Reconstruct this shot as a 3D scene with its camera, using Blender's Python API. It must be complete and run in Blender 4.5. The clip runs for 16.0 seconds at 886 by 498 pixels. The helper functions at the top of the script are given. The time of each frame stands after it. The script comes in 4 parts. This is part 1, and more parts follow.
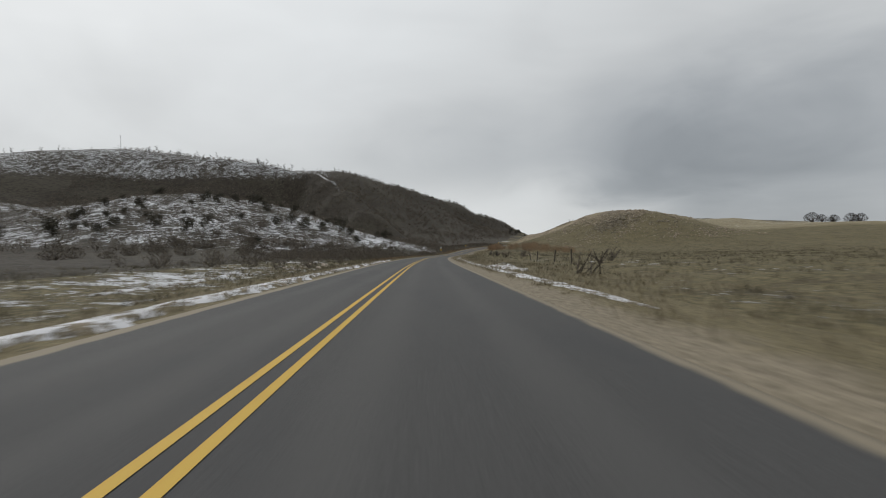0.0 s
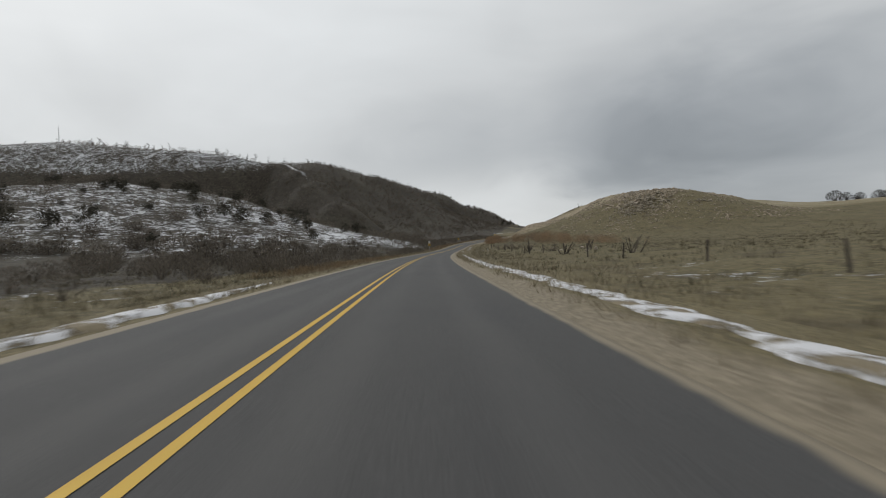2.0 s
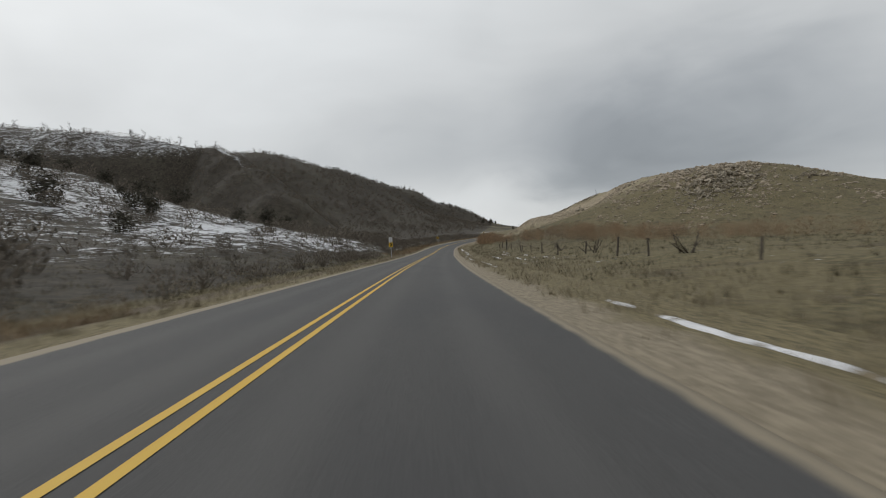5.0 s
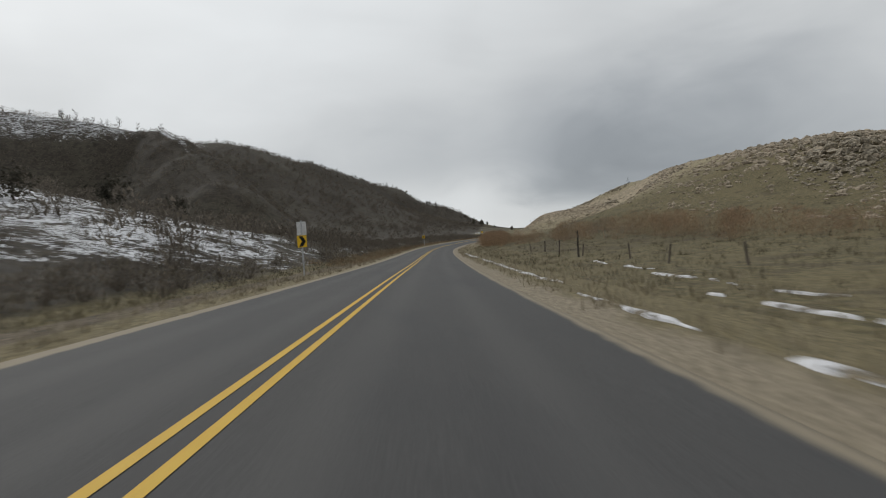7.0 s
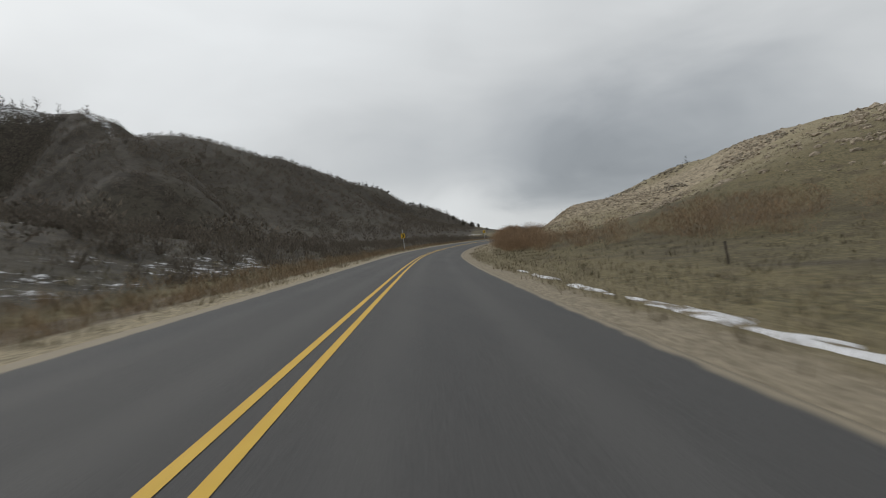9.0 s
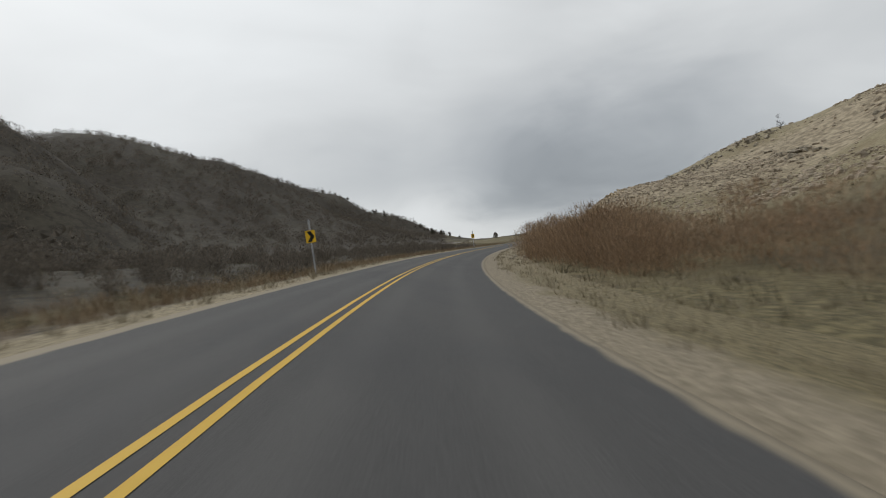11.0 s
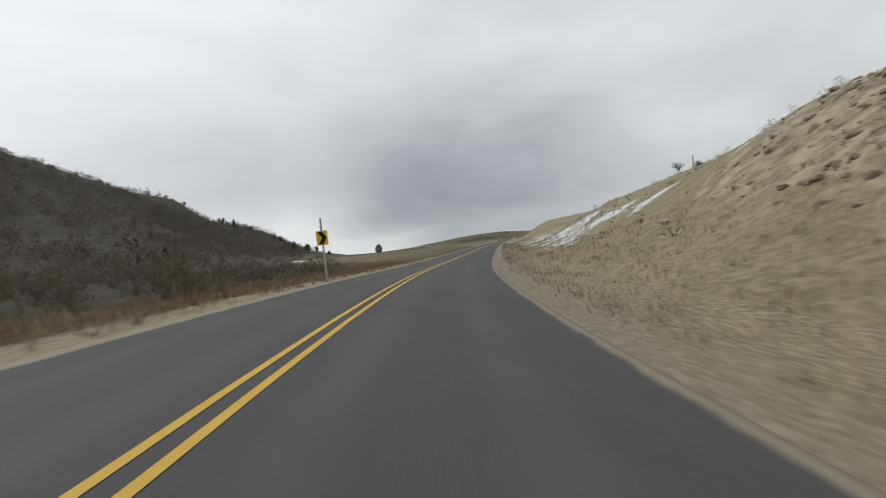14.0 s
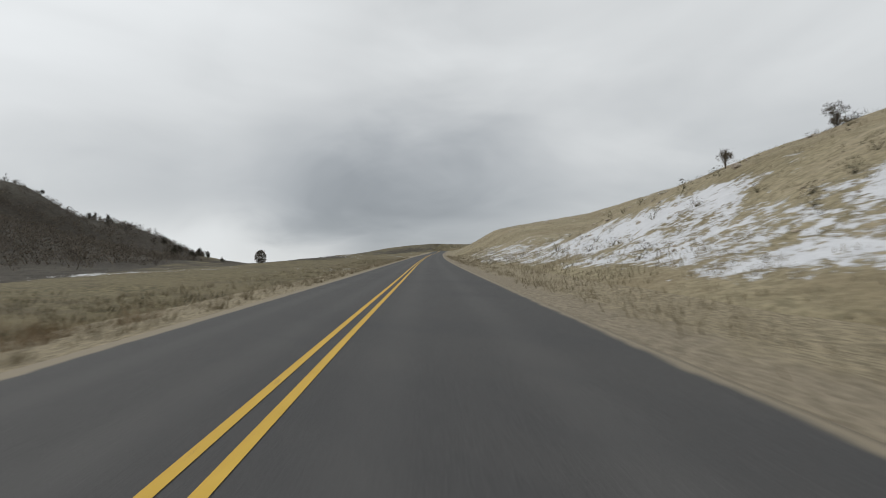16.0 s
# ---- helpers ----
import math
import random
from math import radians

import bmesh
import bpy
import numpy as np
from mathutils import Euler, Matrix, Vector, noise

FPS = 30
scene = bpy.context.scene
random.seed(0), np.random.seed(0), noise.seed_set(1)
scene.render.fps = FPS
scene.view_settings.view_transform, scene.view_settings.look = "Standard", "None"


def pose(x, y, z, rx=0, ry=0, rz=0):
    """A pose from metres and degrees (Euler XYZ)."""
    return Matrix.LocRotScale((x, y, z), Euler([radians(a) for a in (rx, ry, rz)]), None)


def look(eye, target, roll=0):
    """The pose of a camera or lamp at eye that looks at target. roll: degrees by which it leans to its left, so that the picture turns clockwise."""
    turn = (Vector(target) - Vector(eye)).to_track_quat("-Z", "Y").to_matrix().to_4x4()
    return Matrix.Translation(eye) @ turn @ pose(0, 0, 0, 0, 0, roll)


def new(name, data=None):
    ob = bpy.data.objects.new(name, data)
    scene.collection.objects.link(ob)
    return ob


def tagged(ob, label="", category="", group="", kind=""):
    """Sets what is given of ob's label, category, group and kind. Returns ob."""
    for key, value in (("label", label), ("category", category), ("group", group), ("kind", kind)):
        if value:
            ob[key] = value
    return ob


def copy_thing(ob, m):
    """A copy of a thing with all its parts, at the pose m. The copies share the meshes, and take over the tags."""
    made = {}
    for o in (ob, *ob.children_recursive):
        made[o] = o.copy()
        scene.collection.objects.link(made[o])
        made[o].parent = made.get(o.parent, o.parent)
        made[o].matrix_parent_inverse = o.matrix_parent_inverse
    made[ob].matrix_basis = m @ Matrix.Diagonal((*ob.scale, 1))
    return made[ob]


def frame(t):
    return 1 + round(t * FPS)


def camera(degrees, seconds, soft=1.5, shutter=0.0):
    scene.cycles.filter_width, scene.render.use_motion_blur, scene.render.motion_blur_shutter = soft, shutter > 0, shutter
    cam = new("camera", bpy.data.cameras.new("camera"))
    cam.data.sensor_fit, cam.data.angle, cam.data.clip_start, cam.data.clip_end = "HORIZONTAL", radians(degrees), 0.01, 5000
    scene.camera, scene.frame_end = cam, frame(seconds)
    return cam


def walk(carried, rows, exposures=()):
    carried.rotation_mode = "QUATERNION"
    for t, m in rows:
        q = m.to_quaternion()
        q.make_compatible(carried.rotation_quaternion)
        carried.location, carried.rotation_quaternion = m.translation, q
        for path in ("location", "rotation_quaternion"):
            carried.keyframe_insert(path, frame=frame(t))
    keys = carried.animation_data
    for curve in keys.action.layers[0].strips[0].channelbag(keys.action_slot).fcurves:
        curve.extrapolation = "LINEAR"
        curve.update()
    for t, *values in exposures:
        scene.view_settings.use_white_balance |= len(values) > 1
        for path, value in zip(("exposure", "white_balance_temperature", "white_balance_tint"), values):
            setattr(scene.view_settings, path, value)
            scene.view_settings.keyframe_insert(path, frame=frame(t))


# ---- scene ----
cam = camera(84.0, 16.0, soft=1.0, shutter=0.28)
PATH = [
    (0.0, 0.000, 0.000, 1.220, 89.622, 0.629, -2.427),
    (0.5, 0.129, 14.149, 1.080, 89.317, 1.084, -2.690),
    (1.0, 0.358, 28.256, 0.930, 89.198, 1.451, -3.235),
    (1.5, 0.713, 42.284, 0.766, 89.255, 1.686, -3.732),
    (2.0, 1.172, 56.189, 0.588, 89.038, 2.523, -4.121),
    (2.5, 1.731, 69.939, 0.398, 89.071, 3.046, -4.606),
    (3.0, 2.393, 83.519, 0.199, 88.945, 3.022, -5.048),
    (3.5, 3.149, 96.951, -0.003, 88.927, 3.189, -5.466),
    (4.0, 4.023, 110.287, -0.207, 89.025, 3.137, -6.105),
    (4.5, 5.053, 123.563, -0.407, 89.169, 3.025, -6.833),
    (5.0, 6.247, 136.780, -0.600, 89.226, 2.966, -7.562),
    (5.5, 7.595, 149.921, -0.780, 89.286, 2.950, -8.222),
    (6.0, 9.071, 162.967, -0.943, 89.360, 2.973, -8.759),
    (6.5, 10.638, 175.896, -1.086, 89.443, 3.040, -9.133),
    (7.0, 12.250, 188.672, -1.208, 89.558, 2.666, -9.321),
    (7.5, 13.894, 201.257, -1.306, 89.581, 2.133, -9.628),
    (8.0, 15.581, 213.646, -1.368, 89.711, 1.373, -9.952),
    (8.5, 17.338, 225.866, -1.386, 89.975, 2.703, -10.487),
    (9.0, 19.198, 237.938, -1.356, 90.070, 3.027, -11.101),
    (9.5, 21.174, 249.873, -1.280, 90.481, 3.165, -11.766),
    (10.0, 23.281, 261.663, -1.158, 90.725, 3.377, -12.576),
    (10.5, 25.556, 273.294, -0.993, 90.939, 3.697, -13.625),
    (11.0, 28.048, 284.743, -0.786, 91.139, 4.176, -15.007),
    (11.5, 30.825, 295.985, -0.540, 91.280, 4.892, -16.815),
    (12.0, 33.964, 306.973, -0.256, 91.376, 4.802, -19.145),
    (12.5, 37.525, 317.670, 0.060, 91.660, 4.360, -21.763),
    (13.0, 41.535, 328.060, 0.404, 91.972, 3.475, -24.519),
    (13.5, 45.976, 338.142, 0.763, 91.873, 3.382, -27.100),
    (14.0, 50.780, 347.916, 1.130, 92.029, 4.519, -29.316),
    (14.5, 55.881, 357.372, 1.503, 92.462, 4.395, -31.450),
    (15.0, 61.264, 366.486, 1.887, 92.730, 3.135, -33.764),
    (15.5, 66.932, 375.248, 2.278, 92.669, 2.350, -36.110),
    (16.0, 72.838, 383.703, 2.674, 92.903, 2.817, -37.826),
]
walk(cam, [(t, pose(*row)) for t, *row in PATH],
     exposures=[(0, 0.02), (4, 0.05), (9, 0.10), (11.5, 0.18), (12.5, 0.22), (13.5, 0.25), (14.5, 0.27), (16, 0.20)])

# ---- sky and sun ----
SUN_AZ, SUN_EL = radians(38), radians(34)          # towards the left of the road, from +y to -x
sun_dir = Vector((-math.sin(SUN_AZ) * math.cos(SUN_EL), math.cos(SUN_AZ) * math.cos(SUN_EL), math.sin(SUN_EL)))
sun = new("sun", bpy.data.lights.new("sun", "SUN"))
sun.data.energy, sun.data.angle, sun.data.color = 0.9, radians(25), (1.0, 0.975, 0.94)
sun.matrix_world = look((0, 0, 300), Vector((0, 0, 300)) - sun_dir)


class Nodes:
    """Short hand for building node trees."""

    def __init__(self, tree):
        self.t = tree

    def add(self, kind, **values):
        n = self.t.nodes.new(kind)
        for key, v in values.items():
            if key == "props":
                continue
            n.inputs[key.replace("_", " ")].default_value = v
        return n

    def link(self, a, b):
        self.t.links.new(a, b)

    def math(self, op, a, b=None, clamp=False):
        n = self.t.nodes.new("ShaderNodeMath")
        n.operation, n.use_clamp = op, clamp
        for i, v in enumerate((a, b)):
            if v is None:
                continue
            if isinstance(v, (int, float)):
                n.inputs[i].default_value = v
            else:
                self.link(v, n.inputs[i])
        return n.outputs[0]

    def mix(self, fac, a, b):
        n = self.t.nodes.new("ShaderNodeMix")
        n.data_type = "RGBA"
        for sock, v in ((n.inputs[0], fac), (n.inputs[6], a), (n.inputs[7], b)):
            if isinstance(v, (int, float)):
                sock.default_value = v
            elif isinstance(v, tuple):
                sock.default_value = (*v, 1)
            else:
                self.link(v, sock)
        return n.outputs[2]

    def noise(self, vec, scale, detail=4, rough=0.55, distort=0.0):
        n = self.t.nodes.new("ShaderNodeTexNoise")
        n.inputs["Scale"].default_value, n.inputs["Detail"].default_value = scale, detail
        n.inputs["Roughness"].default_value, n.inputs["Distortion"].default_value = rough, distort
        self.link(vec, n.inputs["Vector"])
        return n.outputs["Fac"]

    def ramp(self, v, lo, hi):
        """0 below lo, 1 above hi, smooth between."""
        n = self.t.nodes.new("ShaderNodeMapRange")
        n.interpolation_type = "SMOOTHSTEP"
        n.inputs["From Min"].default_value, n.inputs["From Max"].default_value = lo, hi
        self.link(v, n.inputs["Value"])
        return n.outputs[0]

    def scaled(self, vec, s):
        n = self.t.nodes.new("ShaderNodeMapping")
        n.inputs["Scale"].default_value = s
        self.link(vec, n.inputs["Vector"])
        return n.outputs[0]

    def attr(self, name):
        n = self.t.nodes.new("ShaderNodeAttribute")
        n.attribute_name = name
        return n.outputs["Fac"]


def dot_with(n, vec, d):
    v = n.t.nodes.new("ShaderNodeVectorMath")
    v.operation = "DOT_PRODUCT"
    n.link(vec, v.inputs[0])
    v.inputs[1].default_value = d
    return v.outputs["Value"]


def build_world():
    w = bpy.data.worlds.new("overcast_sky")
    scene.world = w
    w.use_nodes = True
    t = w.node_tree
    n = Nodes(t)
    bg = t.nodes["Background"]
    sky = t.nodes.new("ShaderNodeTexSky")
    sky.sky_type, sky.sun_disc = "NISHITA", False
    sky.sun_elevation, sky.sun_rotation = SUN_EL, -SUN_AZ
    co = t.nodes.new("ShaderNodeTexCoord").outputs["Generated"]
    sep = t.nodes.new("ShaderNodeSeparateXYZ")
    n.link(co, sep.inputs[0])
    x, y, z = sep.outputs
    zz = n.math("ADD", n.math("MAXIMUM", z, 0.0), 0.28)
    comb = t.nodes.new("ShaderNodeCombineXYZ")
    n.link(n.math("DIVIDE", x, zz), comb.inputs[0])
    n.link(n.math("DIVIDE", y, zz), comb.inputs[1])
    n.link(n.math("MULTIPLY", z, 1.5), comb.inputs[2])
    big = n.noise(comb.outputs[0], 0.75, 4, 0.5, 0.8)
    fine = n.noise(comb.outputs[0], 2.1, 5, 0.5, 0.5)
    # thin cloud towards the sun, thick cloud away from it
    s = dot_with(n, co, tuple(sun_dir))
    light = n.math("ADD", 0.52, n.math("MULTIPLY", n.ramp(s, 0.66, 1.0), 0.18))
    light = n.math("ADD", light, n.math("MULTIPLY", n.math("SUBTRACT", big, 0.5), 0.40))
    light = n.math("ADD", light, n.math("MULTIPLY", n.math("SUBTRACT", fine, 0.5), 0.13))
    light = n.math("ADD", light, n.math("MULTIPLY", n.ramp(z, 0.16, 0.50), 0.13))
    # the rain cloud: a sharp edge to the left, its base above the horizon, rain under its middle
    az = n.math("MULTIPLY", n.math("ARCTAN2", x, y), 57.3)
    el = n.math("MULTIPLY", n.math("ARCSINE", z), 57.3)
    wisp = n.math("SUBTRACT", fine, 0.5)
    edge = n.ramp(n.math("ADD", n.math("SUBTRACT", az, n.math("MULTIPLY", el, 0.22)), n.math("MULTIPLY", wisp, 22.0)), 9.0, 25.0)
    edge = n.math("MULTIPLY", edge, n.math("SUBTRACT", 1.0, n.math("MULTIPLY", n.ramp(az, 37, 57), 0.95)))
    base = n.math("MAXIMUM", n.ramp(n.math("ADD", el, n.math("MULTIPLY", wisp, 6.0)), 2.5, 7.0), n.math("MULTIPLY", n.ramp(az, 22, 31), 0.75))
    top = n.math("SUBTRACT", 1.0, n.ramp(n.math("ADD", el, n.math("MULTIPLY", wisp, 26.0)), 8, 40))
    rain = n.math("MULTIPLY", n.math("MULTIPLY", edge, base), top)
    light = n.math("SUBTRACT", light, n.math("MULTIPLY", rain, 0.15))
    light = n.math("ADD", light, n.math("MULTIPLY", n.ramp(az, 40, 70), 0.05))
    # paler strip of sky above the horizon
    low = n.math("SUBTRACT", 1.0, n.ramp(z, 0.02, 0.17))
    light = n.math("ADD", n.math("MULTIPLY", light, n.math("SUBTRACT", 1.0, n.math("MULTIPLY", low, 0.35))), n.math("MULTIPLY", n.math("MULTIPLY", low, n.math("SUBTRACT", 1.0, n.math("MULTIPLY", rain, 0.55))), 0.23))
    # a gap under the cloud where the road heads
    gap = n.math("SUBTRACT", 1.0, n.ramp(n.math("ABSOLUTE", n.math("SUBTRACT", az, 8.0)), 4.0, 20.0))
    gap = n.math("MULTIPLY", gap, n.math("SUBTRACT", 1.0, n.ramp(n.math("ADD", el, n.math("MULTIPLY", wisp, 6.0)), 4.0, 10.0)))
    light = n.math("ADD", light, n.math("MULTIPLY", gap, 0.15))
    light = n.math("MINIMUM", n.math("MAXIMUM", light, 0.22), 0.92)
    warm = n.mix(n.ramp(light, 0.2, 0.65), (0.905, 0.98, 1.055), (0.970, 1.0, 1.014))
    v = t.nodes.new("ShaderNodeVectorMath")
    v.operation = "SCALE"
    n.link(warm, v.inputs[0])
    n.link(light, v.inputs["Scale"])
    sk = t.nodes.new("ShaderNodeVectorMath")
    sk.operation = "SCALE"
    n.link(sky.outputs[0], sk.inputs[0])
    sk.inputs["Scale"].default_value = 0.06
    n.link(n.mix(0.94, sk.outputs[0], v.outputs[0]), bg.inputs["Color"])
    bg.inputs["Strength"].default_value = 1.0


build_world()


# ---- materials ----
def material(name, build, rough=0.9, metal=0.0):
    m = bpy.data.materials.new(name)
    m.use_nodes = True
    n = Nodes(m.node_tree)
    b = m.node_tree.nodes["Principled BSDF"]
    b.inputs["Roughness"].default_value, b.inputs["Metallic"].default_value = rough, metal
    b.inputs["Specular IOR Level"].default_value = 0.25
    where = m.node_tree.nodes.new("ShaderNodeNewGeometry").outputs["Position"]
    out = build(n, where)
    colour, height, depth = out if isinstance(out, tuple) else (out, None, 0)
    n.link(colour, b.inputs["Base Color"])
    if height is not None:
        bump = n.add("ShaderNodeBump", Distance=depth, Strength=0.9)
        n.link(height, bump.inputs["Height"])
        n.link(bump.outputs[0], b.inputs["Normal"])
    return m


def mottled(a, b, scale, depth=0.01, stretch=(1, 1, 1)):
    """Two tones mixed by a coarse and a fine noise, with relief."""
    def build(n, p):
        q = n.scaled(p, stretch)
        f = n.math("ADD", n.math("MULTIPLY", n.noise(q, scale, 5), 0.6), n.math("MULTIPLY", n.noise(q, scale * 7, 4), 0.4))
        return n.mix(n.ramp(f, 0.36, 0.64), a, b), f, depth
    return build


def by_island(a, b):
    """Tone that changes from clump to clump."""
    def build(n, p):
        r = n.t.nodes.new("ShaderNodeNewGeometry").outputs["Random Per Island"]
        f = n.math("ADD", n.math("MULTIPLY", r, 0.6), n.math("MULTIPLY", n.noise(p, 0.11, 3), 0.5))
        return n.mix(n.ramp(f, 0.2, 0.95), a, b)
    return build


def asphalt(n, p):
    grain = n.noise(p, 55, 3, 0.7)
    wide = n.noise(n.scaled(p, (0.5, 0.12, 1)), 1.1, 4)
    c = n.mix(n.ramp(grain, 0.3, 0.7), (0.045, 0.044, 0.044), (0.094, 0.092, 0.090))
    lat = n.attr("lat")
    wheel = n.math("ABSOLUTE", n.math("SUBTRACT", n.math("ABSOLUTE", n.math("SUBTRACT", n.math("ABSOLUTE", lat), 1.75)), 0.85))
    c = n.mix(n.math("MULTIPLY", n.math("SUBTRACT", 1.0, n.ramp(wheel, 0.05, 0.5)), 0.35), c, (0.104, 0.101, 0.098))
    c = n.mix(n.math("MULTIPLY", n.ramp(wide, 0.45, 0.7), 0.35), c, (0.045, 0.046, 0.05))
    edge = n.ramp(n.math("ADD", n.math("ABSOLUTE", n.math("SUBTRACT", lat, 0.15)), n.math("MULTIPLY", n.noise(p, 1.5, 5, 0.65), 0.24)), 3.82, 3.98)
    return n.mix(edge, c, n.mix(grain, (0.17, 0.145, 0.105), (0.33, 0.28, 0.205))), grain, 0.004


def line_paint(n, p):
    f = n.noise(p, 14, 5, 0.7)
    return n.mix(n.ramp(f, 0.60, 0.78), n.mix(n.noise(p, 2.0), (0.50, 0.31, 0.04), (0.63, 0.41, 0.07)), (0.12, 0.10, 0.08)), f, 0.002


def verge_soil(n, p):
    """Gravel and trodden straw beside the road; grass takes over farther out."""
    lat = n.math("ABSOLUTE", n.attr("lat"))
    f = n.noise(p, 9, 5, 0.65)
    w = n.noise(p, 0.55, 4)
    gravel = n.mix(n.ramp(f, 0.35, 0.66), (0.155, 0.13, 0.092), (0.30, 0.255, 0.185))
    straw = n.mix(n.ramp(n.noise(n.scaled(p, (3, 3, 1)), 3.0, 5), 0.35, 0.65), (0.15, 0.128, 0.085), (0.34, 0.285, 0.188))
    dull = n.mix(n.ramp(n.noise(n.scaled(p, (3, 3, 1)), 3.0, 5), 0.35, 0.65), (0.085, 0.073, 0.040), (0.22, 0.18, 0.098))
    brown = n.mix(n.ramp(n.noise(p, 2.6, 5), 0.35, 0.65), (0.060, 0.050, 0.036), (0.16, 0.125, 0.085))
    way = n.attr("way")
    left = n.math("LESS_THAN", n.attr("lat"), 0.0)
    grass = n.mix(n.ramp(n.math("ADD", way, n.math("MULTIPLY", left, 90.0)), 285, 335), dull, straw)
    grass = n.mix(n.math("MULTIPLY", n.ramp(n.math("MULTIPLY", n.attr("lat"), -1.0), 4.9, 5.8), n.math("MULTIPLY", n.ramp(way, 70, 100), n.math("SUBTRACT", 1.0, n.ramp(way, 370, 410)))), grass, brown)
    g = n.ramp(n.math("ADD", n.math("ADD", lat, n.math("MULTIPLY", left, 1.7)), n.math("MULTIPLY", w, 2.0)), 5.7, 6.6)
    return n.mix(g, gravel, grass), f, 0.03


def ground_cover(n, p):
    """Dry grass, bare earth, brown scrub and old snow, each where the land bears it."""
    f, w, big = n.noise(p, 1.1, 6, 0.65), n.noise(p, 0.13, 5, 0.6), n.noise(p, 0.025, 4)
    tuft = n.noise(n.scaled(p, (1, 1, 0.4)), 3.2, 4, 0.7)
    olive = n.mix(n.ramp(tuft, 0.35, 0.68), (0.070, 0.061, 0.033), (0.20, 0.166, 0.088))
    olive = n.mix(n.math("MULTIPLY", n.ramp(w, 0.42, 0.62), 0.55), olive, (0.16, 0.132, 0.072))
    olive = n.mix(n.math("MULTIPLY", n.ramp(n.noise(p, 0.32, 5, 0.6), 0.52, 0.66), 0.7), olive, (0.085, 0.068, 0.042))
    straw = n.mix(n.ramp(tuft, 0.32, 0.66), (0.215, 0.186, 0.115), (0.395, 0.34, 0.224))
    straw = n.mix(n.math("MULTIPLY", n.ramp(w, 0.45, 0.66), 0.6), straw, (0.24, 0.19, 0.12))
    scrub = n.mix(n.ramp(f, 0.34, 0.66), (0.032, 0.0275, 0.0215), (0.074, 0.062, 0.047))
    scrub = n.mix(n.math("MULTIPLY", n.ramp(big, 0.45, 0.58), 0.55), scrub, (0.080, 0.072, 0.054))
    scrub = n.mix(n.math("MULTIPLY", n.ramp(n.noise(p, 0.42, 5, 0.6), 0.48, 0.62), 0.7), scrub, (0.030, 0.0255, 0.020))
    earth = n.mix(n.ramp(f, 0.35, 0.65), (0.20, 0.165, 0.115), (0.41, 0.345, 0.245))
    c = n.mix(n.attr("straw"), olive, straw)
    c = n.mix(n.ramp(n.math("ADD", n.attr("scrub"), n.math("MULTIPLY", n.math("SUBTRACT", w, 0.5), 0.7)), 0.3, 0.7), c, scrub)
    c = n.mix(n.ramp(n.math("ADD", n.attr("earth"), n.math("MULTIPLY", n.math("SUBTRACT", f, 0.5), 0.6)), 0.3, 0.7), c, earth)
    drift = n.math("ADD", n.math("MULTIPLY", n.noise(n.scaled(p, (1, 1, 2.2)), 0.62, 6, 0.62, 0.7), 0.40), n.math("MULTIPLY", n.noise(p, 0.19, 5, 0.6), 0.24))
    drift = n.math("ADD", drift, n.math("MULTIPLY", n.noise(n.scaled(p, (1, 1, 2.6)), 2.1, 5, 0.7, 0.6), 0.36))
    snow = n.ramp(n.math("ADD", n.attr("snow"), n.math("MULTIPLY", n.math("SUBTRACT", drift, 0.5), 3.1)), 0.62, 0.80)
    c = n.mix(snow, c, n.mix(f, (0.50, 0.51, 0.53), (0.74, 0.75, 0.77)))
    return c, n.math("ADD", tuft, n.math("MULTIPLY", snow, 0.3)), 0.12


def old_snow(n, p):
    """Crusted snow, thin enough to let straw and grit through in places."""
    f = n.noise(p, 1.6, 5)
    hole = n.ramp(n.noise(n.scaled(p, (1, 1, 1)), 1.7, 7, 0.68, 0.5), 0.505, 0.57)
    c = n.mix(f, (0.50, 0.50, 0.51), (0.80, 0.80, 0.82))
    dirt = n.mix(n.noise(p, 9, 4), (0.12, 0.10, 0.065), (0.32, 0.265, 0.18))
    return n.mix(hole, c, dirt), n.math("SUBTRACT", f, hole), 0.05


def chevron_yellow(n, p):
    return n.mix(n.ramp(n.noise(p, 6, 5), 0.3, 0.8), (0.80, 0.50, 0.02), (0.66, 0.40, 0.03))


